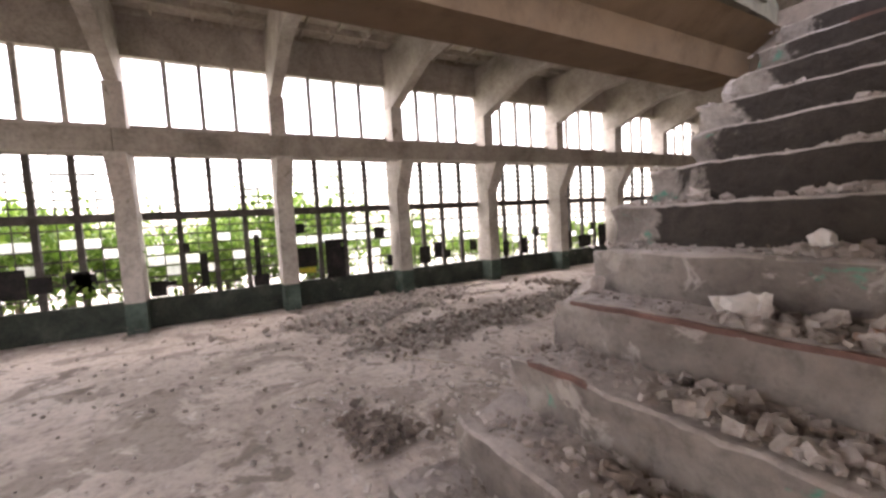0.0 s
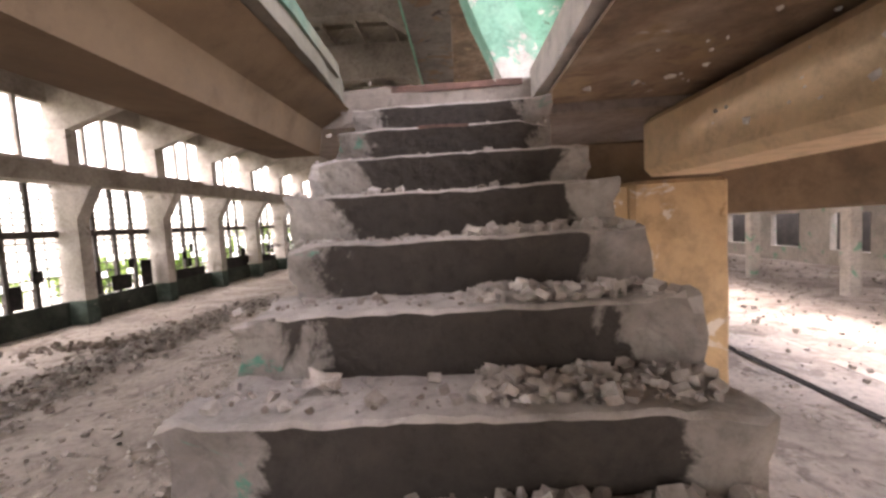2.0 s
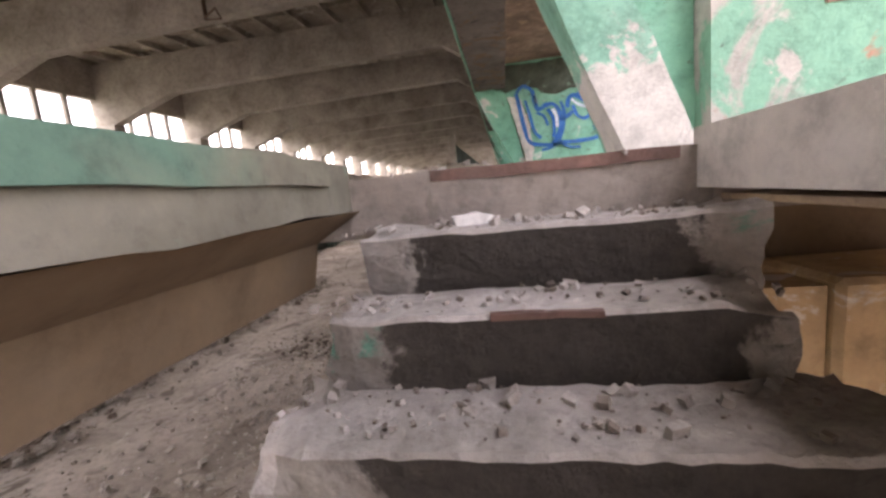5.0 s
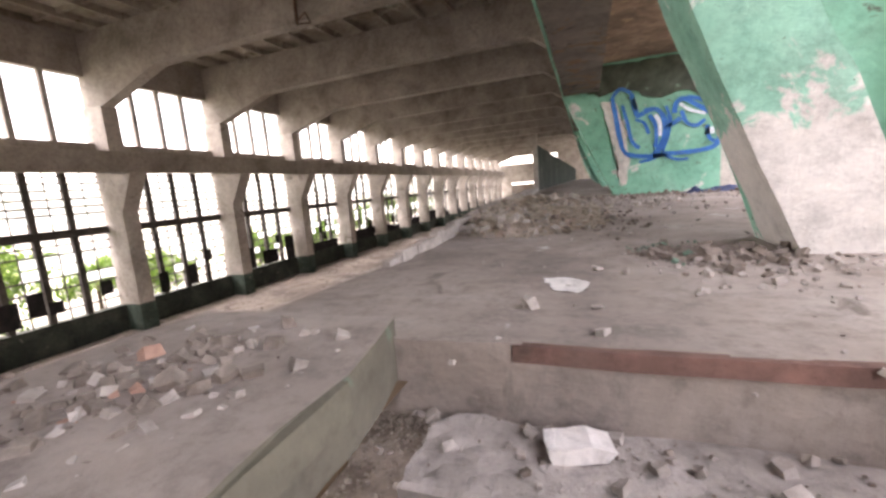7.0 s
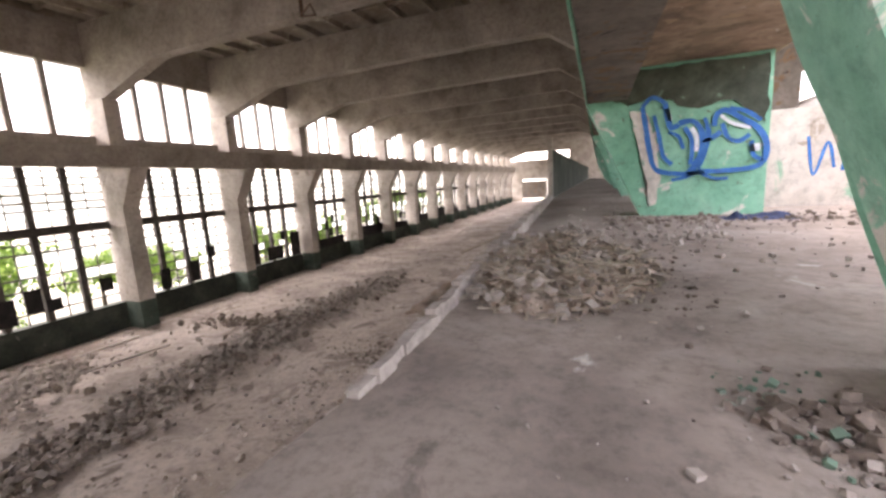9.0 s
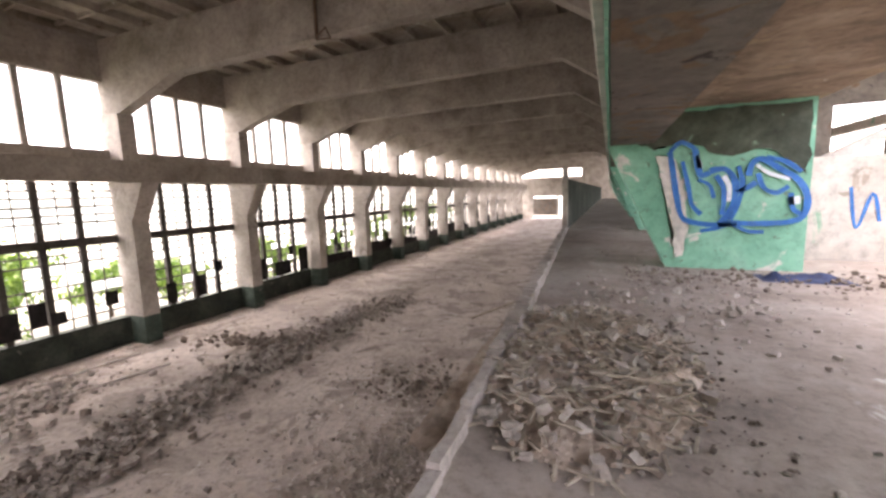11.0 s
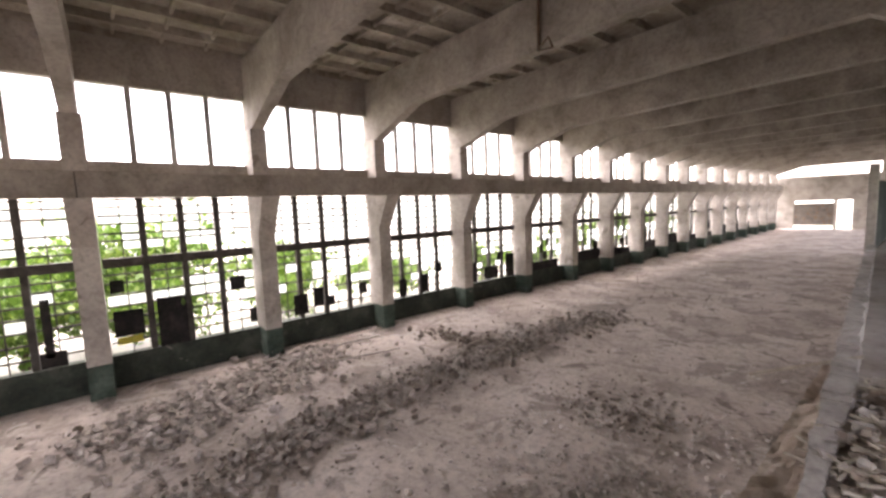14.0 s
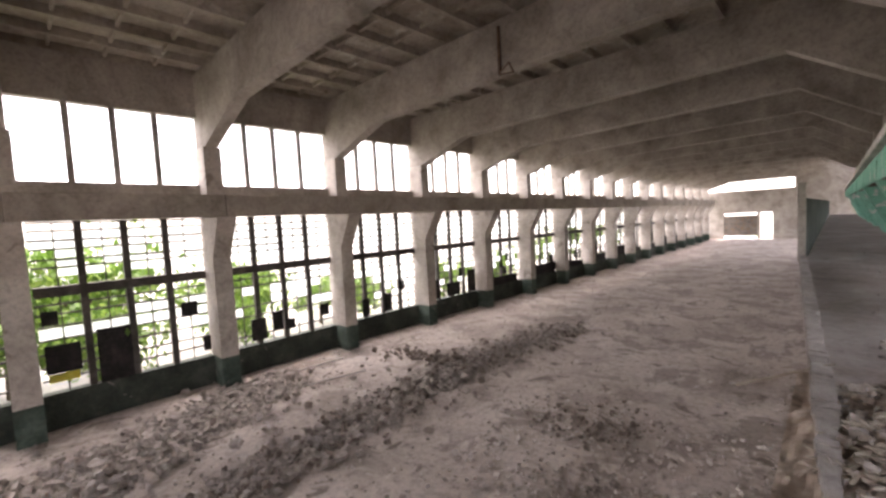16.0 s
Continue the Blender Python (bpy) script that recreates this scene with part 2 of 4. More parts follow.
def frosted():
    m, n, l, p = nodes_of("frosted_wired_glass")
    co = n.new("ShaderNodeNewGeometry").outputs["Position"]
    c = ramp(n, l, noise_node(n, l, co, 2.5, 6, 0.7), [(0.35, (0.62, 0.66, 0.62)), (0.65, (0.86, 0.89, 0.87))])
    l.new(c, p.inputs["Base Color"])
    p.inputs["Roughness"].default_value = 0.35
    tr = n.new("ShaderNodeBsdfTranslucent")
    l.new(c, tr.inputs["Color"])
    cl = n.new("ShaderNodeBsdfTransparent")
    mx, mx2 = n.new("ShaderNodeMixShader"), n.new("ShaderNodeMixShader")
    mx.inputs[0].default_value = 0.8
    l.new(p.outputs[0], mx.inputs[1])
    l.new(tr.outputs[0], mx.inputs[2])
    mx2.inputs[0].default_value = 0.35
    l.new(mx.outputs[0], mx2.inputs[1])
    l.new(cl.outputs[0], mx2.inputs[2])
    l.new(mx2.outputs[0], n["Material Output"].inputs["Surface"])
    return m


M_PANE = frosted()


# ---- builders ----
def mesh_from(name, bm, material):
    me = bpy.data.meshes.new(name)
    bmesh.ops.recalc_face_normals(bm, faces=bm.faces)
    bm.to_mesh(me)
    bm.free()
    for mt in (material if isinstance(material, (list, tuple)) else (material,)):
        me.materials.append(mt)
    return me


def part(name, bm, material, parent=None, label=""):
    """One mesh object from a bmesh, under parent if there is one."""
    ob = new(name, mesh_from(name, bm, material))
    if parent is not None:
        ob.parent = parent
    return tagged(ob, label)


def shared(name, me, parent, at=(0, 0, 0), turn=(0, 0, 0), scale=(1, 1, 1)):
    ob = new(name, me)
    ob.location, ob.rotation_euler, ob.scale = at, turn, scale
    ob.parent = parent
    return ob


def empty(name, label, category, at=(0, 0, 0), group="", kind=""):
    ob = new(name)
    ob.location = at
    return tagged(ob, label, category, group, kind)


def box_into(bm, x0, x1, y0, y1, z0, z1, bevel=0.0):
    g = bmesh.ops.create_cube(bm, size=1, matrix=Matrix.Translation(((x0 + x1) / 2, (y0 + y1) / 2, (z0 + z1) / 2)) @ Matrix.Diagonal((x1 - x0, y1 - y0, z1 - z0, 1)))
    if bevel:
        vs = set(g["verts"])
        bmesh.ops.bevel(bm, geom=[e for e in bm.edges if e.verts[0] in vs and e.verts[1] in vs], offset=bevel, segments=1, affect="EDGES")


def box(x0, x1, y0, y1, z0, z1, bevel=0.0):
    bm = bmesh.new()
    box_into(bm, x0, x1, y0, y1, z0, z1, bevel)
    return bm


def prism(points, axis, a, b):
    """A polygon drawn in the two other axes, drawn out along axis from a to b."""
    bm = bmesh.new()

    def at(p, d):
        return (d, p[0], p[1]) if axis == "x" else (p[0], d, p[1]) if axis == "y" else (p[0], p[1], d)
    lo = [bm.verts.new(at(p, a)) for p in points]
    hi = [bm.verts.new(at(p, b)) for p in points]
    bm.faces.new(lo)
    bm.faces.new(hi)
    for i in range(len(points)):
        j = (i + 1) % len(points)
        bm.faces.new((lo[i], lo[j], hi[j], hi[i]))
    return bm


def cut_up(bm, length):
    """Splits long edges so that the surface can be made uneven."""
    for _ in range(6):
        es = [e for e in bm.edges if e.calc_length() > length]
        if not es:
            break
        bmesh.ops.subdivide_edges(bm, edges=es, cuts=1, use_grid_fill=True)
    bmesh.ops.triangulate(bm, faces=[f for f in bm.faces if len(f.verts) > 4])
    return bm


def roughen(bm, amount, scale, seed=0.0, only=None):
    bm.normal_update()
    for v in bm.verts:
        p = v.co * scale + Vector((seed, seed * 1.7, -seed))
        k = amount if only is None else amount * only(v.co)
        v.co += noise.noise_vector(p) * k + noise.noise_vector(p * 3.1) * k * 0.4
    return bm


rng = random.Random(7)


def chunk_points(r, size, flat=0.6):
    """Eight corners of a broken lump."""
    sx, sy, sz = size * r.uniform(0.5, 1.0), size * r.uniform(0.4, 0.9), size * r.uniform(0.25, 0.7) * flat / 0.6
    q = Euler((r.uniform(-0.5, 0.5), r.uniform(-0.5, 0.5), r.uniform(0, 6.3))).to_matrix()
    out = []
    for dx, dy, dz in ((-1, -1, -1), (1, -1, -1), (1, 1, -1), (-1, 1, -1), (-1, -1, 1), (1, -1, 1), (1, 1, 1), (-1, 1, 1)):
        t = 0.55 + 0.45 * r.random()
        out.append(q @ Vector((dx * sx * t / 2, dy * sy * (0.55 + 0.45 * r.random()) / 2, dz * sz * (0.6 + 0.4 * r.random()) / 2)))
    return out


CHUNK_FACES = ((3, 2, 1, 0), (4, 5, 6, 7), (0, 1, 5, 4), (1, 2, 6, 5), (2, 3, 7, 6), (3, 0, 4, 7))


def scatter(name, place, count, sizes, material, label, category, seed, top=None):
    """Loose lumps as one object of kind stuff. place(r) gives x, y, z of the ground."""
    r = random.Random(seed)
    vs, fs = [], []
    for _ in range(count):
        x, y, z = place(r)
        s = sizes[0] + (sizes[1] - sizes[0]) * r.random() ** 3
        pts = chunk_points(r, s)
        low = min(p.z for p in pts)
        o = len(vs)
        vs += [(p.x + x, p.y + y, p.z + z - low * 0.6) for p in pts]
        fs += [tuple(o + i for i in f) for f in CHUNK_FACES]
    me = bpy.data.meshes.new(name)
    me.from_pydata(vs, [], fs)
    me.materials.append(material)
    return tagged(new(name, me), label, category, kind="stuff")


def lump(name, x, y, z, size, material, label, category, seed, turn=0.0, flat=0.6):
    """One larger broken piece, with chipped faces."""
    r = random.Random(seed)
    bm = bmesh.new()
    vs = [bm.verts.new(p) for p in chunk_points(r, size, flat)]
    for f in CHUNK_FACES:
        bm.faces.new([vs[i] for i in f])
    cut_up(bm, size * 0.22)
    roughen(bm, size * 0.17, 2.6 / size, seed)
    low = min(v.co.z for v in bm.verts)
    ob = part(name, bm, material)
    ob.location = (x, y, z - low - size * 0.03)
    return tagged(ob, label, category)


# ---- the hall ----
S = 6.0            # column spacing
XW = -17.15        # inner face of the window wall
H = 5.11           # platform level
YS, YN = -20.0, 101.0
ROOF = 13.0
KS = range(-3, 17)

# the ground outside and the dusty hall floor
bm = bmesh.new()
bmesh.ops.create_grid(bm, x_segments=2, y_segments=2, size=2500, matrix=Matrix.Translation((0, 0, -0.25)))
tagged(part("ground", bm, M_YARD), "pale dusty yard around the hall", "ground", kind="structure")
bm = bmesh.new()
bmesh.ops.create_grid(bm, x_segments=110, y_segments=220, size=0.5, matrix=Matrix.Translation((-2.1, (YS + YN) / 2, 0)) @ Matrix.Diagonal((30.9, YN - YS, 1, 1)))
for v in bm.verts:
    v.co.z = 0.05 * noise.noise(Vector((v.co.x * 0.5, v.co.y * 0.5, 3))) + 0.03 * noise.noise(Vector((v.co.x * 1.9, v.co.y * 1.9, 8))) - 0.02
tagged(part("floor", bm, M_FLOOR), "dusty uneven concrete hall floor strewn with debris", "floor", kind="structure")

# the west wall: parapet, spandrel and header run along the hall, windows stand between them
west = empty("wall_west", "tall window wall with a grimy green parapet", "wall", kind="structure")
bm = box(XW - 0.42, XW, YS, YN, -0.2, 1.22)
cut_up(bm, 1.2)
part("parapet", roughen(bm, 0.025, 1.3, 2), M_PARAPET, west, "dark grimy green parapet")
part("spandrel", box(XW - 0.42, XW, YS, YN, 7.25, 8.53), M_CONCRETE, west)
part("header", box(XW - 0.42, XW, YS, YN, 11.33, ROOF), M_CONCRETE, west, "soot-darkened header above the upper windows")

# columns with corbels
lower_me = mesh_from("lower_shaft", cut_up(prism([(XW - 0.4, -0.1), (-16.2, -0.1), (-16.2, 5.45), (-15.22, 7.1), (XW - 0.4, 7.1)], "y", -0.3, 0.4), 1.6), M_COLUMN)
upper_me = mesh_from("upper_shaft", prism([(XW - 0.4, 7.1), (-16.3, 7.1), (-16.3, 10.0), (XW - 0.4, 10.0)], "y", -0.28, 0.38), M_COLUMN)
base_me = mesh_from("painted_base", box(XW, -16.19, -0.31, 0.41, 0.0, 1.25, 0.01), M_FOOT)
girder_me = mesh_from("girder", prism([(XW - 0.4, 10.0), (-16.3, 10.0), (-12.8, 11.15), (-6.0, 11.3), (0.9, 11.4), (3.3, 9.8), (4.2, 9.8), (4.2, ROOF), (XW - 0.4, ROOF)], "y", -0.2, 0.3), M_CONCRETE)
for k in KS:
    c = empty("column", "pale concrete hall column with a corbel and a green painted foot", "column", (0, S * k, 0), "hall columns", "structure")
    shared("lower_shaft", lower_me, c)
    shared("upper_shaft", upper_me, c)
    shared("painted_base", base_me, c)
    shared("girder", girder_me, c)

crane = empty("crane_beam", "long concrete crane runway beam on the corbels", "beam", kind="structure")
for k in list(KS)[:-1]:
    part("beam_length", box(-15.78, -15.21, S * k + 0.06, S * k + S + 0.04, 7.105, 7.97, 0.02), M_CONCRETE, crane)

# windows: four lights a bay, heavy mullions, thin glazing bars
Y0, Y1 = 0.44, 5.66
LIGHT = (Y1 - Y0) / 4
mull_low = mesh_from("mullion", box(-0.12, 0.12, -0.11, 0.11, 1.22, 7.25, 0.015), M_FRAME)
mull_up = mesh_from("mullion", box(-0.12, 0.12, -0.10, 0.10, 8.53, 11.33, 0.015), M_CONCRETE)
transom_me = mesh_from("transom", box(-0.15, 0.15, Y0, Y1, 4.56, 4.92, 0.015), M_FRAME)
bar_me = mesh_from("glazing_bar", box(-0.03, 0.03, Y0, Y1, -0.033, 0.033), M_FRAME)
vbar_me = mesh_from("upright_bar", box(-0.02, 0.02, -0.02, 0.02, 1.22, 7.25), M_FRAME)
PANES = {}
for hh in (0.38, 0.26):
    PANES[hh] = mesh_from("pane", box(-0.004, 0.004, -0.30, 0.30, 0, hh), M_PANE)
BOARDS = {
    -1: ((0.62, 1.70, 1.0, 1.9), (0.05, 1.3, 0.62, 1.95), (1.35, 3.1, 1.6, 3.5), (1.95, 1.5, 2.25, 3.0), (4.2, 1.6, 4.45, 3.7), (4.05, 1.25, 4.75, 1.8)),
    0: ((0.12, 1.9, 1.05, 2.9), (0.12, 3.6, 0.55, 4.1), (1.5, 1.22, 2.5, 3.2), (4.2, 3.1, 4.8, 3.7), (4.9, 1.5, 5.2, 2.1)),
    1: ((0.9, 1.4, 1.6, 2.4), (1.9, 1.7, 2.4, 2.6), (2.5, 1.6, 3.0, 2.1), (4.4, 1.9, 4.9, 2.5)),
    2: ((1.0, 1.3, 1.5, 2.3), (2.6, 1.3, 3.1, 2.4), (3.7, 2.4, 4.2, 3.0)),
    3: ((0.7, 1.3, 1.2, 2.6), (2.0, 1.3, 3.4, 2.2), (3.3, 2.5, 3.7, 3.1), (4.2, 1.25, 5.1, 2.9)),
    4: ((0.3, 1.22, 4.6, 1.9), (2.2, 2.6, 2.6, 3.2), (3.0, 3.1, 3.4, 3.7), (2.7, 2.0, 3.1, 2.6)),
}
for k in list(KS)[:-1]:
    w = empty("window_%d" % (k + 4), "tall broken industrial window with dark mullions and no glass", "window", (XW - 0.2, S * k, 0), kind="structure")
    for i in (1, 2, 3):
        shared("mullion", mull_low, w, (0, Y0 + LIGHT * i, 0))
        shared("mullion", mull_up, w, (0, Y0 + LIGHT * i, 0))
    shared("transom", transom_me, w)
    for i in range(4):
        shared("upright_bar", vbar_me, w, (0, Y0 + LIGHT * (i + 0.5), 0))
    for z in (1.66, 2.12, 2.58, 3.04, 3.5, 3.96, 4.3, 5.22, 5.54, 5.86, 6.18, 6.5, 6.82, 7.1):
        if rng.random() < 0.93:
            shared("glazing_bar", bar_me, w, (rng.uniform(-0.01, 0.01), 0, z + rng.uniform(-0.03, 0.03)), (rng.uniform(-0.006, 0.006), 0, 0))
    if k < 9:
        rp = random.Random(k + 900)
        for z, hh, chance in ((2.16, 0.38, 0.2), (2.62, 0.38, 0.3), (3.08, 0.38, 0.4), (3.54, 0.38, 0.45), (5.26, 0.26, 0.6), (5.58, 0.26, 0.7), (5.9, 0.26, 0.7), (6.22, 0.26, 0.75), (6.54, 0.26, 0.75)):
            for i in range(8):
                if rp.random() < min(0.95, 1.3 * chance) * (0.5 if k < 0 else 0.75 if k == 0 else 1):
                    shared("pane", PANES[hh], w, (rp.uniform(-0.012, 0.012), Y0 + LIGHT * (0.25 + 0.5 * i), z), (0, rp.uniform(-0.03, 0.03), 0))
    some = BOARDS.get(k)
    if some is None:
        rr = random.Random(k + 50)
        some = []
        for _ in range(rr.randint(3, 5)):
            a, b = rr.uniform(0.1, 4.4), rr.uniform(1.22, 2.2)
            some.append((a, b, a + rr.uniform(0.4, 1.1), b + rr.uniform(0.5, 1.3)))
        if k > 4:
            some.append((0.1, 1.22, 5.0, rr.uniform(1.7, 2.6)))
    for a, b, c, d in some:
        part("board", box(0.14, 0.17, Y0 + a, Y0 + c, b, d), M_BOARD, w, "black board closing part of the window")
    if k == 0:
        part("board", box(0.14, 0.17, Y0 + 0.16, Y0 + 0.95, 1.6, 1.88), M_YELLOW, w, "bright yellow board strip")

# roof: ribbed panels on the girders
bm = box(-17.6, 5.7, YS, YN, ROOF + 0.3, ROOF + 0.5)
for i in range(16):
    x = -17.3 + 1.5 * i
    box_into(bm, x - 0.07, x + 0.07, YS, YN, ROOF + 0.003, ROOF + 0.299)
for k in KS:
    for d in (1.5, 3.0, 4.5):
        box_into(bm, -17.2, 5.6, S * k + d - 0.05, S * k + d + 0.05, ROOF + 0.12, ROOF + 0.298)
tagged(part("ceiling", bm, M_ROOF), "stained ribbed concrete roof panels", "ceiling", kind="structure")

# end walls and the east side
end = empty("wall_north", "far end wall with a strip window and doors", "wall", kind="structure")
part("upper_wall", box(-17.6, 13.3, YN, YN + 0.4, 11.5, ROOF + 0.5), M_CONCRETE, end)
part("middle_wall", box(-17.6, 13.3, YN, YN + 0.4, 5.2, 9.6), M_CONCRETE, end)
for a, b in ((-17.6, -14.5), (-9.0, -8.6), (-6.6, 13.3)):
    part("lower_wall", box(a, b, YN, YN + 0.4, -0.2, 5.198), M_CONCRETE, end)
part("side_wall", box(-3.4, 13.3, YN, YN + 0.4, 9.602, 11.498), M_CONCRETE, end)
part("dark_gate", box(-14.5, -9.0, YN + 0.1, YN + 0.25, 0.6, 4.6), M_GREYDARK, end, "dark closed gate")
# Out of view; the tall openings are added to brighten the stairs.
south = empty("wall_south", "plain unseen end wall behind the stairs, tall openings added for light", "wall", kind="structure")
for x in (-17.6, -11.6, -5.6, 0.4, 6.4, 9.3):
    part("pillar", box(x, x + 4.0, YS - 0.4, YS, 1.2, 11.3), M_PLASTER, south)
part("band", box(-17.6, 13.3, YS - 0.4, YS, -0.2, 1.2), M_PLASTER, south)
part("band", box(-17.6, 13.3, YS - 0.4, YS, 11.3, ROOF + 0.5), M_PLASTER, south)
east = empty("wall_east", "east wall with openings at both levels", "wall", kind="structure")
for z0, z1 in ((-0.24, -0.03), (4.3, 5.5), (8.6, 9.0)):
    part("band", box(12.9, 13.3, YS, YN, z0, z1), M_PLASTER, east)
for i in range(21):
    y = YS + 0.3 + 6 * i
    if i % 3 == 0:
        part("pillar", box(12.9, 13.3, y, y + 0.6, -0.028, 4.298), M_PLASTER, east)
    part("pillar", box(12.9, 13.3, y, y + 0.5, 5.5, 8.6), M_PLASTER, east)

shed = empty("neighbour_building", "pale low building with dark openings across the yard", "building", kind="structure")
part("base_wall", box(27, 27.4, -45, 60, -0.25, 1.0), M_PLASTER, shed)
part("top_wall", box(27, 27.4, -45, 60, 3.4, 5.2), M_PLASTER, shed)
# Black sheet behind the openings, in place of the unlit interior.
part("dark_backing", box(29, 29.3, -45, 60, -0.25, 5.0), M_BOARD, shed, "black sheet standing for the shaded inside")
for i in range(21):
    part("pillar", box(27, 27.4, -45 + 5 * i, -42.6 + 5 * i, 1.002, 3.398), M_PLASTER, shed)

# ---- the platform and its stairwell ----
def edge_x(y):
    return 2.24 - 0.055 * y - 0.16 * max(0.0, min(1.0, (1.5 - y) / 1.1))


YP = 62.0
bm = prism([(edge_x(0.40), 0.402), (12.88, 0.402), (12.88, YP), (edge_x(13.4), YP), (edge_x(13.4), 13.4), (edge_x(1.5), 1.5)], "z", 4.90, H)
plat = tagged(part("platform", bm, M_PLATFORM), "raised dusty concrete platform slab", "platform", kind="structure")
bm = box(3.81, 9.2, -8.0, 0.398, 4.985, 5.17)
cut_up(bm, 0.8)
roughen(bm, 0.02, 2.2, 4)
tagged(part("platform_side", bm, M_PALE), "pale concrete slab edge beside the stairwell", "platform", kind="structure")
sf = tagged(part("soffit", box(3.86, 9.15, -7.9, 0.35, 4.945, 4.962), M_SOFFIT), "dark flaking soffit under the slab", "soffit", kind="structure")
scatter("paint_flakes", lambda r: (r.uniform(3.9, 4.9), r.uniform(-2.2, 0.2), 4.935), 46, (0.02, 0.10), M_WHITEBLOCK, "curled pale paint flakes hanging from the soffit", "paint flake", 25)
scatter("paint_flakes", lambda r: (4.608, r.uniform(-2.4, 0.1), r.uniform(4.6, 4.86)), 26, (0.015, 0.06), M_WHITEBLOCK, "pale flakes of paint on the beam", "paint flake", 26)
lb = empty("stairwell_beam", "green edged slab strip on a brown painted beam beside the stairs", "beam", kind="structure")
bm = cut_up(prism([(2.05, -9.0), (2.725, -9.0), (2.735, -0.6), (2.70, 0.1), (2.65, 0.40), (2.0, 0.40), (2.0, -0.1), (2.06, -0.6)], "z", 5.01, 5.165), 0.16)
roughen(bm, 0.012, 3.0, 9)
bmesh.ops.recalc_face_normals(bm, faces=bm.faces)
# All but the top take the darker material, shade put into colour.
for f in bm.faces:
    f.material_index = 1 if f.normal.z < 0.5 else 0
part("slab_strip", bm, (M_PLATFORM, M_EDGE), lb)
bm = cut_up(prism([(2.70, -9.0), (2.733, -9.0), (2.743, -0.6), (2.712, 0.08), (2.69, 0.08)], "z", 5.095, 5.160), 0.10)
roughen(bm, 0.005, 6, 4)
part("green_edge", bm, M_EDGEGREEN, lb, "edge band with worn dull green paint")
bm = cut_up(prism([(2.175, 4.735), (2.467, 4.735), (2.50, 4.90), (2.68, 5.006), (2.10, 5.006)], "y", -9.0, 0.38), 0.4)
part("brown_beam", bm, M_BROWN, lb, "smooth brown painted beam")
rb = empty("side_beam", "brown painted beam under the slab beside the stairs", "beam", kind="structure")
part("beam_body", box(4.61, 5.11, -9.0, 0.75, 4.50, 4.90, 0.05), M_BEAM, rb)
for yy in (0.95, -6.2):
    c = empty("support_column", "square column with flaking ochre paint under the platform", "column", (4.62, yy, 0), kind="structure")
    bm = cut_up(box(0, 0.72, 0, 0.6, -0.1, 4.498, 0.03), 0.5)
    part("shaft", roughen(bm, 0.012, 2.5, 5), M_OCHRE, c)
for i in range(11):
    c = empty("support_column", "square brown column under the platform edge", "column", (2.75, 1.6 + 6 * i, 0), kind="structure")
    part("shaft", box(0, 0.45, 0, 0.45, -0.1, 4.898, 0.02), M_OCHRE, c)

# Added beam: closes a bright gap where the recess should be dark.
cb = tagged(part("filler_beam", box(2.3, 12.8, 1.57, 2.0, 4.2, 4.898, 0.02), M_BROWN), "dark brown beam added to fill the shaded recess under the platform", "beam", kind="structure")
tagged(part("wall_under", box(3.9, 4.61, 1.0, 1.3, 0.0, 4.46), M_OCHRE), "flaking ochre wall under the platform", "wall", kind="structure")

# Slab added to shade the neighbouring floor from the bright sky.
tagged(part("ceiling_annex", cut_up(box(16.0, 26.8, -30, 60, 5.6, 5.85), 3.0), M_PALE), "pale roof slab added over the neighbouring open hall for shade", "ceiling", kind="structure")
for j in range(10):
    c = empty("hall_post", "white painted concrete post under the neighbouring roof", "column", (20.0, -14.0 + 6 * j, -0.2), "lower posts", "structure")
    part("shaft", cut_up(box(0, 0.5, 0, 0.5, -0.1, 5.8, 0.02), 0.8), M_PLASTER, c)
# Lies flat on the floor; its black stands for the channel's shaded depth.
tagged(part("floor_channel", box(11.04, 11.26, -18, 30, 0.02, 0.04), M_BOARD), "flat black strip standing for the channel across the lower floor", "channel", kind="structure")
bm = bmesh.new()
bmesh.ops.create_grid(bm, x_segments=30, y_segments=80, size=0.5, matrix=Matrix.Translation((20.2, 15, -0.03)) @ Matrix.Diagonal((13.7, 90, 1, 1)))
for v in bm.verts:
    v.co.z += 0.05 * noise.noise(v.co * 0.4)
tagged(part("floor_annex", bm, M_FLOOR), "dusty rubble-strewn floor of the neighbouring hall", "floor", kind="structure")
scatter("lower_rubble", lambda r: (r.uniform(5.2, 26), r.uniform(-6, 34), 0.0), 3200, (0.04, 0.30), M_RUBBLE, "pale rubble strewn over the lower floor", "rubble", 61)

# curb along the platform edge and the parapet panel beyond it
bm = bmesh.new()
n = 100
for i in range(n):
    y0, y1 = 1.3 + 12.0 * i / n, 1.3 + 12.0 * (i + 1) / n
    up = 0.03 + 0.09 * min(1.0, i / 22)
    box_into(bm, edge_x((y0 + y1) / 2) - 0.01, edge_x((y0 + y1) / 2) + 0.015 + 0.08 * min(1.0, i / 22) + 0.02 * rng.random(), y0, y1 + 0.002, H - 0.1, H + up + 0.03 * rng.random())
bmesh.ops.remove_doubles(bm, verts=bm.verts, dist=0.004)
tagged(part("edge_curb", roughen(bm, 0.018, 5, 3), M_TREAD), "chipped concrete curb along the platform edge", "curb", kind="structure")
# Near-black material carries the panel's shaded side; its lit end stays pale.
bm = prism([(edge_x(13.4) - 0.03, 13.42), (edge_x(13.4) + 0.09, 13.42), (edge_x(13.4) + 0.09, YP), (edge_x(13.4) - 0.03, YP)], "z", H - 0.02, H + 1.5)
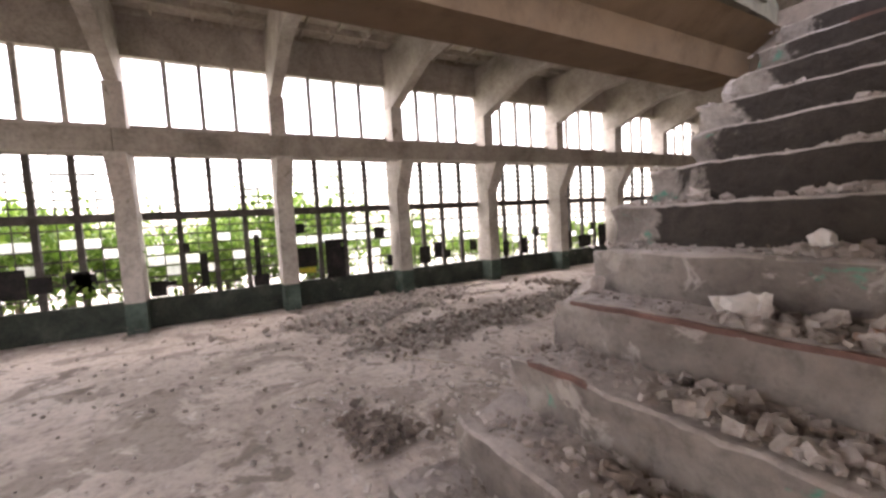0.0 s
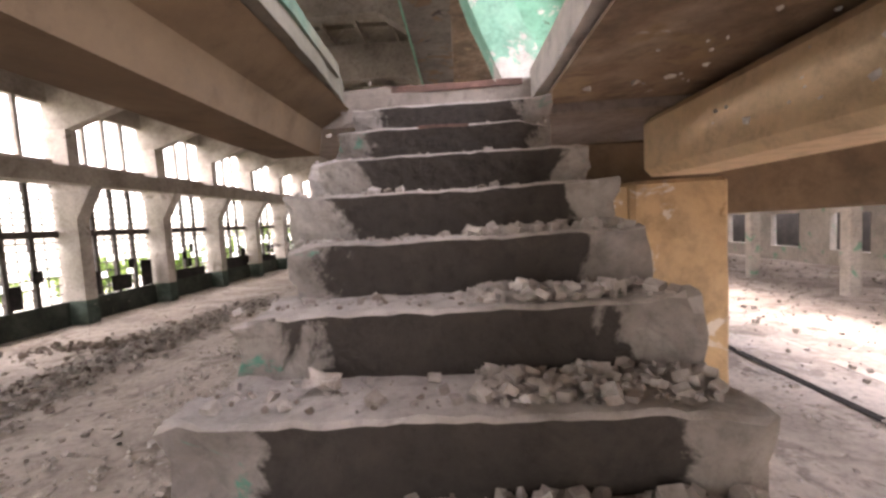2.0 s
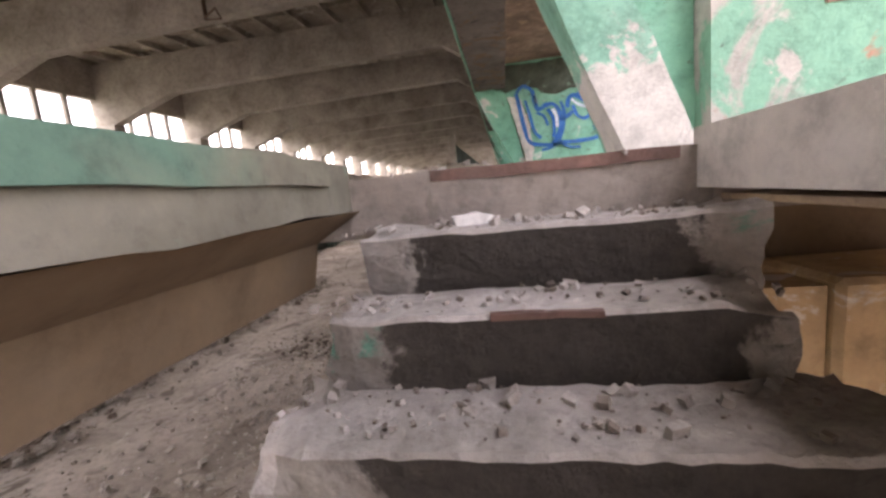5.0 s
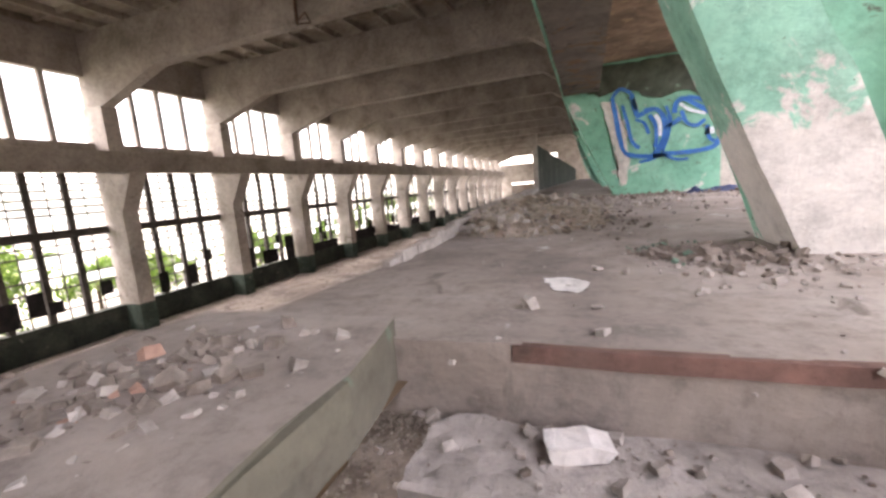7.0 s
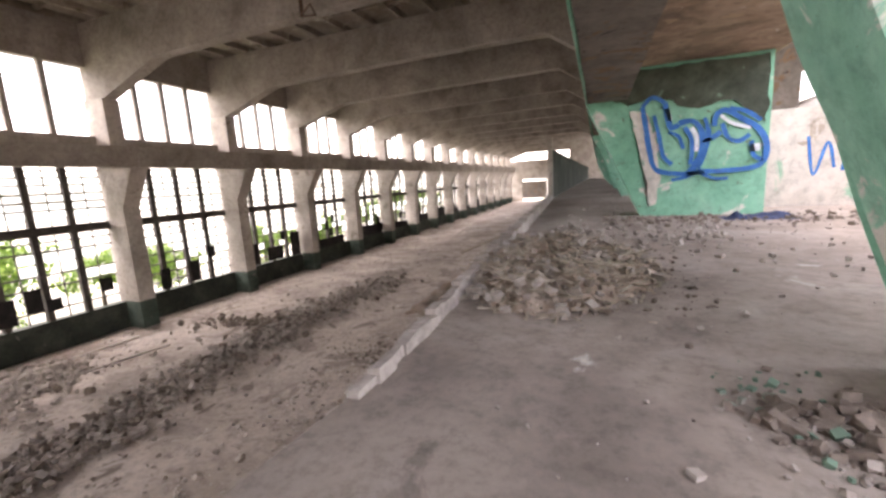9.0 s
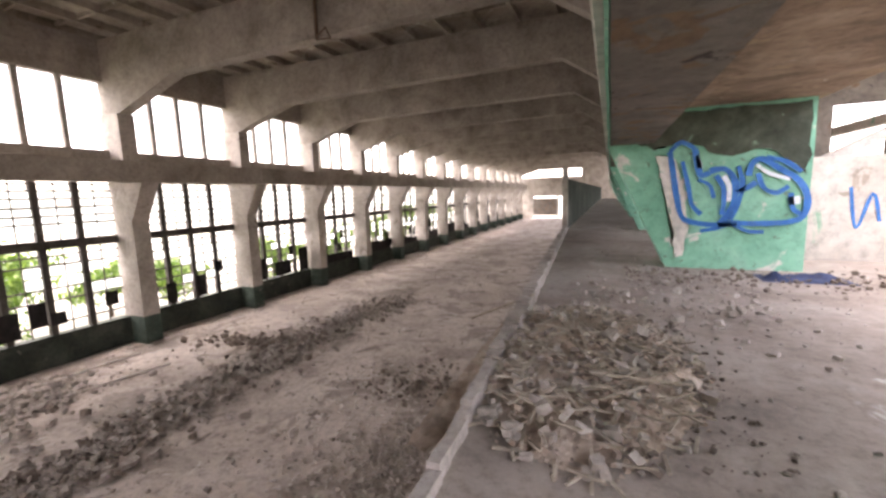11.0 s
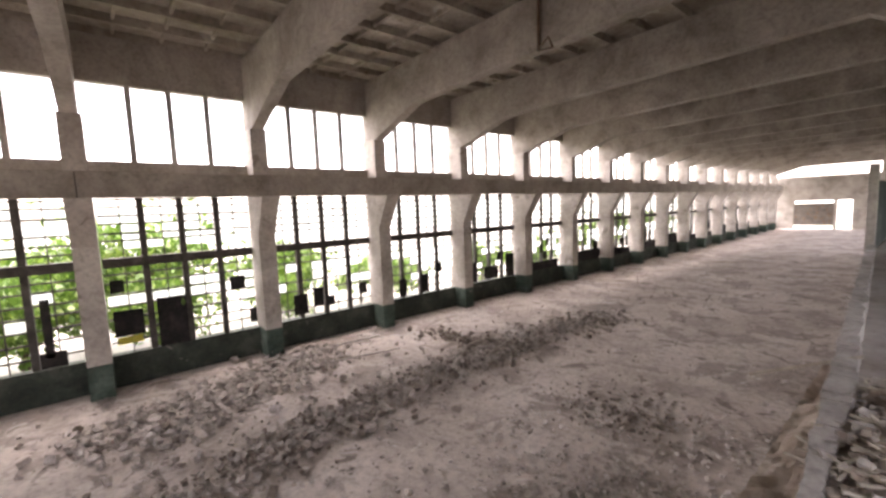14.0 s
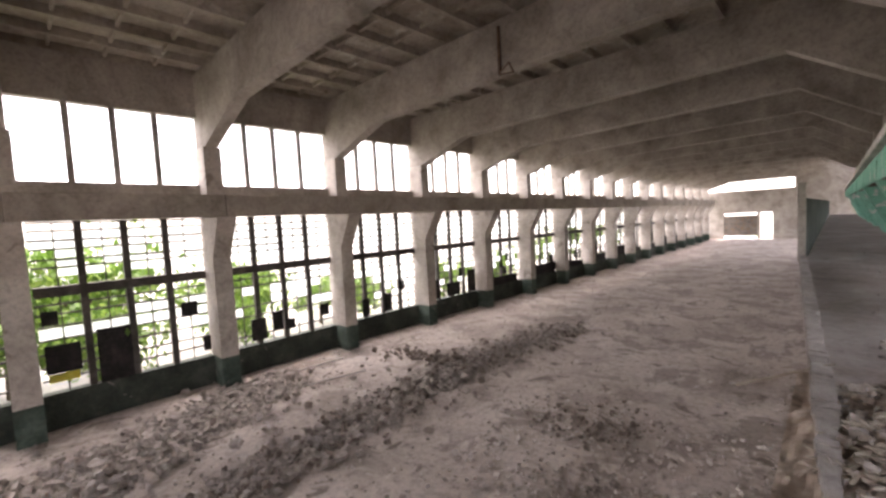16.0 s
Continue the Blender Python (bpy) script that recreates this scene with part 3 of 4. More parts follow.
ep = tagged(part("edge_parapet", bm, M_PARAPET), "upright concrete parapet on the platform edge, coloured dark for shade", "parapet", kind="structure")
part("end_post", box(edge_x(13.4) - 0.05, edge_x(13.4) + 0.10, 13.28, 13.418, H - 0.02, H + 1.86, 0.01), M_CONCRETE, ep, "pale grey end post")

# stairs, step by step
stairs = empty("staircase", "worn concrete stairs with dark risers, strewn with grit", "stairs", (3.25, 0, 0))
RISE, RUN = 0.177, 0.247
NOSE = 0.40


def tread(y):
    """Level of the stairs at y."""
    return H - RISE * max(0, math.ceil((NOSE - y) / RUN)) if y < NOSE else H


for i in range(1, 28):
    zt = H - RISE * i
    yb = NOSE - RUN * (i - 1)
    xl = (2.76, 2.73, 2.66, 2.66, 2.78, 2.70, 2.68, 2.74, 2.76, 2.80)[i - 1] if i < 11 else 2.74 + rng.uniform(-0.05, 0.05)
    xr = (3.85, 3.78, 3.90, 3.93, 3.93, 3.94, 3.93, 3.86, 3.89, 4.10)[i - 1] if i < 11 else 4.1 + rng.uniform(-0.03, 0.05)
    bm = box(xl, xr, yb - RUN - 0.03, yb + 0.02, zt - 0.34, zt)
    lip = [e for e in bm.edges if all(v.co.z > zt - 0.01 and v.co.y < yb - RUN for v in e.verts)]
    bmesh.ops.bevel(bm, geom=lip, offset=0.011, segments=1, affect="EDGES")
    cut_up(bm, 0.07)

    def wear(p, xl=xl, xr=xr, i=i):
        e = min(abs(p.x - xl), abs(p.x - xr))
        return 0.25 + 1.6 * max(0.0, 1 - e / 0.16)
    roughen(bm, 0.024, 7.0, i * 3.3, wear)
    roughen(bm, 0.007, 26.0, i * 1.7)
    bm.normal_update()
    # Treads pale, upper risers dark in the middle, upper left ends near black.
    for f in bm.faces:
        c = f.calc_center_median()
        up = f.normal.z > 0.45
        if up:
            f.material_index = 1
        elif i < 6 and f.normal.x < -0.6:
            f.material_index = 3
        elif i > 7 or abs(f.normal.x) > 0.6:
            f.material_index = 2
    s = part("step", bm, (M_RISER, M_TREAD, M_STEPEND, M_NEARBLACK), stairs)
    s.location = (-3.25, 0, 0)
bm = cut_up(box(2.63, 3.84, NOSE - 0.02, NOSE + 0.02, H - 0.19, H + 0.006), 0.09)
roughen(bm, 0.014, 4, 2)
s = part("top_riser", bm, M_PLATFORM, stairs, "pale chipped top riser")
s.location = (-3.25, 0, 0)
bm = cut_up(box(2.95, 3.75, NOSE - 0.032, NOSE - 0.006, H - 0.028, H + 0.010), 0.06)
s = part("nosing_angle", roughen(bm, 0.004, 6, 1), M_RED, stairs, "rusty red steel nosing")
s.location = (-3.25, 0, 0)

for i, xa, xb in ((9, 2.84, 3.86), (10, 2.86, 3.12), (2, 3.15, 3.4)):
    bm = cut_up(box(xa, xb, NOSE - RUN * i - 0.034, NOSE - RUN * i - 0.012, H - RISE * i - 0.013, H - RISE * i + 0.002), 0.05)
    s = part("nosing_angle", roughen(bm, 0.006, 7, i), M_RED, stairs, "worn rusty red steel nosing")
    s.location = (-3.25, 0, 0)

# ---- green piers, the gallery beam over them ----
def pier(y, label, rib):
    p = empty("pier", label, "pier", (0, y, 0), "green piers")
    t = 0.55
    pts = [(3.56, H - 0.02), (5.15, H - 0.02), (5.15, 7.34), (2.72, 7.34), (2.72, 6.92)]
    if rib:
        t = 0.10
        pts = [(3.93, H - 0.02), (4.4, H - 0.02), (4.4, 7.34), (3.17, 7.34)]
    bm = cut_up(prism(pts, "y", 0.14 if rib else 0, t + (0.22 if rib else 0)), 0.5)
    part("shaft", roughen(bm, 0.012, 2.5, y), M_GREEN, p)
    if rib:
        # The rib's green is lightened as if lit, against the shaft behind it.
        bm = cut_up(prism([(3.93, H - 0.02), (4.32, H - 0.02), (4.06, 5.79), (3.89, 6.14), (3.45, 7.3), (3.10, 7.3), (3.50, 6.16)], "y", -0.16, 0.20), 0.07)
        roughen(bm, 0.012, 3.0, y + 4)
        bm.normal_update()
        for f in bm.faces:
            f.material_index = 1 if f.normal.x < -0.5 else 0
        part("rib", bm, (M_GREEN_LIT, M_BARE), p, "thick slanting rib with peeling green paint")
    return p


piers = []
for j in range(9):
    piers.append(pier((1.66, 7.32)[j] if j < 2 else 7.32 + 6 * (j - 1), "tapered pier with peeling green paint" if j != 1 else "tapered green pier sprayed with blue graffiti", j == 0))
gal = empty("gallery", "gallery slab and green edge beam above the platform", "gallery", kind="structure")
bm = cut_up(box(2.76, 3.34, 1.5, 56, 6.9, 7.46), 1.0)
part("edge_beam", roughen(bm, 0.02, 2.0, 6), M_GREYDARK, gal, "bare sooty grey edge beam")
bm = cut_up(box(2.735, 2.752, 1.5, 56, 6.885, 7.44), 0.35)
part("painted_face", roughen(bm, 0.012, 2.5, 3), M_GREEN, gal, "outer face with peeling green paint")
part("cornice", box(2.62, 3.338, 1.5, 56, 7.464, 7.62, 0.015), M_PALE, gal, "pale projecting slab edge")
part("slab", box(3.34, 5.25, 1.5, 56, 7.344, 7.56), M_SOFFIT, gal, "stained soffit slab")
for k in range(0, 10):
    c = empty("inner_column", "upper concrete column under the roof girder", "column", (3.4, S * k, 0), "inner columns", "structure")
    part("shaft", box(0, 0.8, -0.25, 0.35, 7.5, 9.9, 0.02), M_CONCRETE, c)

# Unseen wall, added to keep the eastern sky off the hall ceiling.
tagged(part("added_upper_wall", box(4.22, 4.42, YS, 60, 7.62, ROOF + 0.29), M_CONCRETE), "unseen grey wall added above the gallery to block east light", "wall", kind="structure")

# the ruined room behind the cross wall
rw = empty("wall_back", "sooty wall of the ruined room with empty window openings", "wall", kind="structure")
part("band", box(5.3, 12.88, 14.0, 14.3, 5.1, 6.9), M_PLASTER, rw)
part("band", box(5.3, 12.88, 14.0, 14.3, 8.2, 10.6), M_GREYDARK, rw, "soot-black upper wall")
for x in (5.3, 7.2, 9.0, 10.8, 12.2):
    part("pillar", box(x, x + 0.65, 14.0, 14.3, 6.902, 8.198), M_GREYDARK, rw)
for a, b in (((5.6, 9.6, 6.35), (7.4, 10.2, 7.25)), ((6.4, 10.6, 6.2), (8.8, 10.1, 7.0))):
    a, b = Vector(a), Vector(b)
    bm = bmesh.new()
    bmesh.ops.create_cube(bm, size=1, matrix=Matrix.Translation((a + b) / 2) @ (b - a).to_track_quat("X", "Z").to_matrix().to_4x4() @ Matrix.Diagonal(((b - a).length, 0.14, 0.16, 1)))
    cut_up(bm, 0.3)
    ob = part("fallen_beam", roughen(bm, 0.015, 5, 2), M_PALE)
    tagged(ob, "pale broken concrete beam leaning behind the wall", "beam", kind="structure")

# Unseen roof, added so the cross wall and back rooms turn darker.
tagged(part("added_east_roof", box(5.7, 13.3, 8.66, YN, 10.62, 10.85), M_ROOF), "unseen low roof added to shade the rooms behind the wall", "ceiling", kind="structure")

# cross walls behind the piers
lw = tagged(part("wall_cross", box(5.15, 12.88, 8.4, 8.65, H - 0.02, 6.65), M_PLASTER), "low white plaster wall with green and blue paint", "wall", kind="structure")
bw = tagged(part("wall_brick", box(4.4, 12.88, 1.60, 1.86, H - 0.02, 7.34), M_PEELWALL), "brick wall with peeling green and white plaster", "wall", kind="structure")

# ---- debris ----
def on_floor(x0, x1, y0, y1):
    return lambda r: (r.uniform(x0, x1), r.uniform(y0, y1), 0.0)


def band(points, width):
    def place(r):
        i = r.randrange(len(points) - 1)
        t = r.random()
        a, b = points[i], points[i + 1]
        return a[0] + (b[0] - a[0]) * t + r.gauss(0, width), a[1] + (b[1] - a[1]) * t + r.gauss(0, width), 0.02
    return place


scatter("floor_debris", on_floor(-16.5, 1.5, -10, 45), 5000, (0.02, 0.16), M_RUBBLE, "small broken concrete strewn on the floor", "debris", 11)
scatter("rubble_band", band([(-8.0, 1.0), (-9.0, 6), (-9.5, 11), (-9.6, 15), (-9, 22)], 0.75), 3200, (0.04, 0.34), M_RUBBLE, "long low band of broken rubble across the floor", "rubble", 12)
scatter("rubble_band", band([(-8.0, 1.0), (-9.0, 6), (-9.5, 11), (-9.6, 15), (-9, 22)], 0.7), 1000, (0.05, 0.36), M_DARKRUBBLE, "dark broken brick and earth in the rubble band", "rubble", 17)
scatter("rubble_spread", band([(-12.5, 0.0), (-13.5, 4), (-14.8, 8)], 0.9), 1900, (0.06, 0.42), M_RUBBLE, "rubble spread below the windows", "rubble", 13)
scatter("rubble_spread", band([(-14.3, 13), (-11.5, 13.5), (-9.5, 14.4)], 0.4), 400, (0.06, 0.35), M_DARKRUBBLE, "dark rubble crossing the floor", "rubble", 14)
scatter("rubble_heap", band([(-2.2, 7.5), (-1.2, 9.0), (0.2, 7.5)], 0.9), 2000, (0.03, 0.2), M_RUBBLE, "loose pale rubble below the platform", "rubble", 15)
scatter("floor_debris", on_floor(-5.5, 1.7, -2, 14), 2600, (0.03, 0.20), M_PALE, "pale broken plaster strewn over the floor", "debris", 18)
scatter("platform_grit", lambda r: (r.uniform(2.4, 8), r.uniform(0.2, 16), H), 1500, (0.012, 0.07), M_RUBBLE, "grit and crumbs on the platform", "debris", 16)

def tread_place(x0, x1, i0, i1):
    def place(r):
        i = r.randint(i0, i1)
        y = NOSE - RUN * (i - 1) - RUN * r.uniform(0.08, 0.95)
        return r.uniform(x0, x1), y, H - RISE * i
    return place


scatter("stair_grit", tread_place(2.66, 3.8, 1, 20), 1500, (0.010, 0.055), M_RUBBLE, "grit and chips on the treads", "debris", 21)
scatter("stair_rubble", tread_place(3.35, 3.9, 5, 11), 2600, (0.012, 0.07), M_RUBBLE, "crushed rubble along one side of the stairs", "rubble", 22)
scatter("stair_dirt", tread_place(2.66, 3.78, 1, 20), 1200, (0.008, 0.035), M_DARKRUBBLE, "dark crumbs of dirt on the treads", "debris", 23)
scatter("stair_rubble", tread_place(2.8, 4.0, 10, 15), 1300, (0.012, 0.06), M_RUBBLE, "crushed rubble covering the lower treads", "rubble", 24)
for i, (x, st, sz, m) in enumerate(((3.36, 9, 0.17, M_WHITEBLOCK), (3.55, 9, 0.13, M_RUBBLE), (3.66, 9, 0.15, M_RUBBLE), (3.78, 9, 0.12, M_RUBBLE), (3.46, 8, 0.10, M_WHITEBLOCK), (2.86, 8, 0.11, M_RUBBLE), (2.98, 7, 0.09, M_RUBBLE), (3.5, 6, 0.085, M_WHITEBLOCK), (2.98, 4, 0.05, M_WHITEBLOCK), (2.90, 4, 0.045, M_RUBBLE), (2.80, 9, 0.14, M_RUBBLE), (3.3, 11, 0.12, M_DARKRUBBLE))):
    lump("concrete_lump", x, NOSE - RUN * (st - 0.5), H - RISE * st, sz, m, "broken lump of pale concrete lying on the stairs", "rubble", 40 + i)
bm = cut_up(prism([(-0.09, 0), (0.07, 0), (0.10, 0.05), (0.03, 0.075), (-0.10, 0.06)], "y", -0.05, 0.06), 0.04)
blk = tagged(part("white_block", roughen(bm, 0.008, 12, 3), M_WHITEBLOCK), "broken white silicate block on the top step", "block")
blk.location, blk.rotation_euler, blk.scale = (3.09, 0.29, H - RISE), (0, 0, 0.25), (0.66, 0.66, 0.5)


# the heap of dry debris on the platform edge
def heap_z(x, y):
    d = ((x - 2.62) / 0.70) ** 2 + ((y - 3.5) / 1.25) ** 2
    return H + 0.19 * max(0.0, 1 - d) ** 0.8 * (0.8 + 0.5 * noise.noise(Vector((x * 4, y * 4, 1))))


bm = bmesh.new()
bmesh.ops.create_grid(bm, x_segments=48, y_segments=64, size=0.5, matrix=Matrix.Translation((2.62, 3.5, 0)) @ Matrix.Diagonal((1.44, 2.6, 1, 1)))
for v in bm.verts:
    v.co.z = heap_z(v.co.x, v.co.y) - 0.02 + 0.035 * noise.noise(v.co * 13)
tagged(part("debris_heap", bm, M_STRAW), "heap of dry earth and debris on the platform edge", "heap", kind="stuff")


def on_heap(r):
    a, d = r.uniform(0, 6.283), r.random() ** 0.6
    x, y = max(2.12, 2.62 + 0.74 * d * math.cos(a)), 3.5 + 1.3 * d * math.sin(a)
    return x, y, heap_z(x, y)


scatter("heap_chips", on_heap, 1600, (0.010, 0.06), M_STRAW, "dry chips and crumbs on the debris heap", "debris", 31)
scatter("heap_stones", on_heap, 420, (0.02, 0.13), M_RUBBLE, "pale stones in the debris heap", "debris", 32)
scatter("heap_dark", on_heap, 500, (0.015, 0.08), M_DARKRUBBLE, "dark clods in the debris heap", "debris", 30)
r = random.Random(77)
vs, fs = [], []
for _ in range(420):
    x, y, z = on_heap(r)
    a, b, h = r.uniform(0, 6.283), r.uniform(-0.3, 0.3), r.uniform(0.03, 0.14)
    q = Euler((b, r.uniform(-0.3, 0.3), a)).to_matrix()
    o = len(vs)
    vs += [tuple(Vector((x, y, z + 0.012)) + q @ Vector((dx * h, dy * 0.007, dz * 0.004))) for dx in (-1, 1) for dy in (-1, 1) for dz in (-1, 1)]
    fs += [tuple(o + k for k in f) for f in ((0, 1, 3, 2), (4, 6, 7, 5), (0, 4, 5, 1), (2, 3, 7, 6), (0, 2, 6, 4), (1, 5, 7, 3))]
me = bpy.data.meshes.new("heap_splinters")
me.from_pydata(vs, [], fs)
me.materials.append(M_WOOD)
tagged(new("heap_splinters", me), "dry wood splinters and laths in the debris heap", "splinter", kind="stuff")
scatter("heap_dark", lambda r: (r.gauss(3.25, 0.15), r.gauss(3.3, 0.5), H), 260, (0.01, 0.05), M_DARKRUBBLE, "dark crumbs beside the debris heap", "debris", 33)


# sticks and laths
def stick(a, b, w, label, mat=None):
    a, b = Vector(a), Vector(b)
    bm = bmesh.new()
    bmesh.ops.create_cone(bm, cap_ends=True, segments=6, radius1=w, radius2=w * 0.8, depth=(b - a).length, matrix=Matrix.Translation((a + b) / 2) @ (b - a).to_track_quat("Z", "Y").to_matrix().to_4x4())
    return tagged(part("stick", bm, mat or M_WOOD), label, "stick")


stick((1.55, 4.3, H - 0.06), (2.12, 4.55, H + 0.16), 0.014, "thin pale lath leaning over the platform curb")
stick((2.5, 3.6, H + 0.17), (3.05, 3.35, H + 0.16), 0.012, "dry stick on the debris heap")
stick((2.7, 2.9, H + 0.16), (3.2, 3.0, H + 0.12), 0.010, "dry stick on the debris heap")
stick((-6.5, 1.5, 0.03), (-4.6, 2.6, 0.05), 0.03, "long stick lying on the hall floor")
stick((-15.6, 5.5, 0.05), (-15.2, 10.8, 0.06), 0.06, "pale pipe lying along the window wall", M_PALE)
stick((-13.7, 7.0, 0.05), (-12.9, 10.5, 0.05), 0.05, "pale straight strip lying on the floor", M_PALE)

# debris on the slab strip beside the stairs
scatter("strip_rubble", lambda r: (r.uniform(2.12, 2.62), r.uniform(-2.0, 0.3), 5.16), 900, (0.008, 0.045), M_RUBBLE, "crumbled concrete on the slab strip", "rubble", 35)
scatter("strip_rubble", lambda r: (r.gauss(2.3, 0.09), r.uniform(-1.2, 0.2), 5.16), 700, (0.012, 0.065), M_DARKRUBBLE, "dark crumbled mortar on the slab strip", "rubble", 45)
scatter("strip_brick_bits", lambda r: (r.uniform(2.12, 2.4), r.uniform(-1.0, 0.1), 5.16), 60, (0.01, 0.06), M_BRICK, "broken red brick bits on the slab strip", "rubble", 36)
lump("concrete_lump", 2.33, 0.14, 5.16, 0.06, M_DARKRUBBLE, "rounded concrete lump on the slab strip", "rubble", 71)
lump("concrete_lump", 2.40, 0.30, 5.16, 0.05, M_DARKRUBBLE, "rounded concrete lump on the slab strip", "rubble", 72)

# fallen plaster on the platform
scatter("plaster_bits", lambda r: (3.85 + r.gauss(0, 0.3), 1.3 + r.gauss(0, 0.2), H), 320, (0.008, 0.045), M_RUBBLE, "fallen plaster at the foot of the pier", "debris", 37)
scatter("plaster_bits", lambda r: (r.uniform(3.0, 6.2), 6.7 + r.gauss(0, 0.35), H), 500, (0.015, 0.10), M_DARKRUBBLE, "dark litter at the foot of the graffiti pier", "debris", 38)
scatter("plaster_bits", lambda r: (r.uniform(2.4, 4.2), r.gauss(5.2, 0.6), H), 420, (0.015, 0.11), M_RUBBLE, "flat crumbs of concrete across the platform", "debris", 39)
scatter("green_flakes", lambda r: (3.45 + r.gauss(0, 0.11), 1.6 + r.gauss(0, 0.12), H), 40, (0.012, 0.05), M_GREEN_DULL, "fallen flakes of green plaster", "debris", 34)
scatter("dark_crumbs", lambda r: (3.6 + r.gauss(0, 0.12), 1.42 + r.gauss(0, 0.12), H), 150, (0.015, 0.07), M_DARKRUBBLE, "dark crumbs beside the green flakes", "debris", 44)
bm = bmesh.new()
bmesh.ops.create_grid(bm, x_segments=24, y_segments=18, size=0.5, matrix=Matrix.Translation((4.95, 6.75, H)) @ Matrix.Diagonal((0.9, 0.5, 1, 1)))
for v in bm.verts:
    e = max(0.0, 1 - ((v.co.x - 4.95) / 0.42) ** 2 - ((v.co.y - 6.75) / 0.23) ** 2)
    v.co.z = H + 0.004 + 0.12 * e * (0.6 + 0.8 * noise.noise(v.co * 6)) ** 2
tagged(part("rag", bm, weathered("dark_blue_cloth", (0.03, 0.045, 0.10), (0.015, 0.02, 0.045), (0.07, 0.09, 0.18), grain=25, stain=5.0)), "crumpled dark blue rag by the pier foot", "rag")


def smear(x, y, rx, ry, turn, seed, material, label):
    """A thin dried spill with a ragged outline."""
    bm = bmesh.new()
    ring = []
    for i in range(72):
        a = i * math.tau / 72
        k = 1 + 0.55 * noise.noise(Vector((math.cos(a) * 1.6, math.sin(a) * 1.6, seed))) + 0.22 * noise.noise(Vector((math.cos(a) * 6, math.sin(a) * 6, seed)))
        u, w = rx * k * math.cos(a), ry * k * math.sin(a)
        ring.append(bm.verts.new((x + u * math.cos(turn) - w * math.sin(turn), y + u * math.sin(turn) + w * math.cos(turn), H + 0.004)))
    bmesh.ops.triangulate(bm, faces=[bm.faces.new(ring)])
    tagged(part("plaster_smear", bm, material), label, "smear")


smear(3.04, 0.96, 0.075, 0.10, 0.4, 5.0, M_WHITEBLOCK, "thin white smear of spilt plaster on the platform")
scatter("dark_crumbs", lambda r: (3.66 + r.gauss(0, 0.16), 1.52 + r.gauss(0, 0.10), H), 160, (0.02, 0.09), M_DARKRUBBLE, "dark flat crumbs on the platform near the pier", "debris", 46)

# sprayed lines: flat strokes just proud of the wall
def stroke(name, pts, width, y, mat, parent, label):
    bm = bmesh.new()
    fine = []
    for i in range(len(pts) - 1):
        p0, p1, p2, p3 = pts[max(i - 1, 0)], pts[i], pts[i + 1], pts[min(i + 2, len(pts) - 1)]
        for j in range(6):
            t = j / 6
            fine.append(tuple(0.5 * (2 * p1[c] + (p2[c] - p0[c]) * t + (2 * p0[c] - 5 * p1[c] + 4 * p2[c] - p3[c]) * t * t + (3 * p1[c] - p0[c] - 3 * p2[c] + p3[c]) * t ** 3) for c in (0, 1)))
    fine.append(pts[-1])
    left, right = [], []
    for i, p in enumerate(fine):
        q0, q1 = fine[max(i - 1, 0)], fine[min(i + 1, len(fine) - 1)]
        d = Vector((q1[0] - q0[0], q1[1] - q0[1])).normalized()
        w = width / 2 * (0.85 + 0.3 * noise.noise(Vector((p[0] * 5, p[1] * 5, 2))))
        left.append(bm.verts.new((p[0] - d.y * w, y, p[1] + d.x * w)))
        right.append(bm.verts.new((p[0] + d.y * w, y, p[1] - d.x * w)))
    for i in range(len(fine) - 1):
        bm.faces.new((left[i], left[i + 1], right[i + 1], right[i]))
    return part(name, bm, mat, parent, label)


def blotch(name, outline, y, mat, parent, label, seed=0.0, rag=0.05):
    """A thin ragged coat: the outline in x and z, its edge broken up."""
    bm = bmesh.new()
    ring = []
    for i, p in enumerate(outline):
        q = outline[(i + 1) % len(outline)]
        for j in range(16):
            t = j / 16
            x, z = p[0] + (q[0] - p[0]) * t, p[1] + (q[1] - p[1]) * t
            d = noise.noise_vector(Vector((x * 7 + seed, z * 7, seed))) * rag + noise.noise_vector(Vector((x * 19, z * 19, seed))) * rag * 0.3
            ring.append(bm.verts.new((x + d.x, y, z + d.z)))
    face = bm.faces.new(ring)
    bmesh.ops.triangulate(bm, faces=[face])
    return part(name, bm, mat, parent, label)


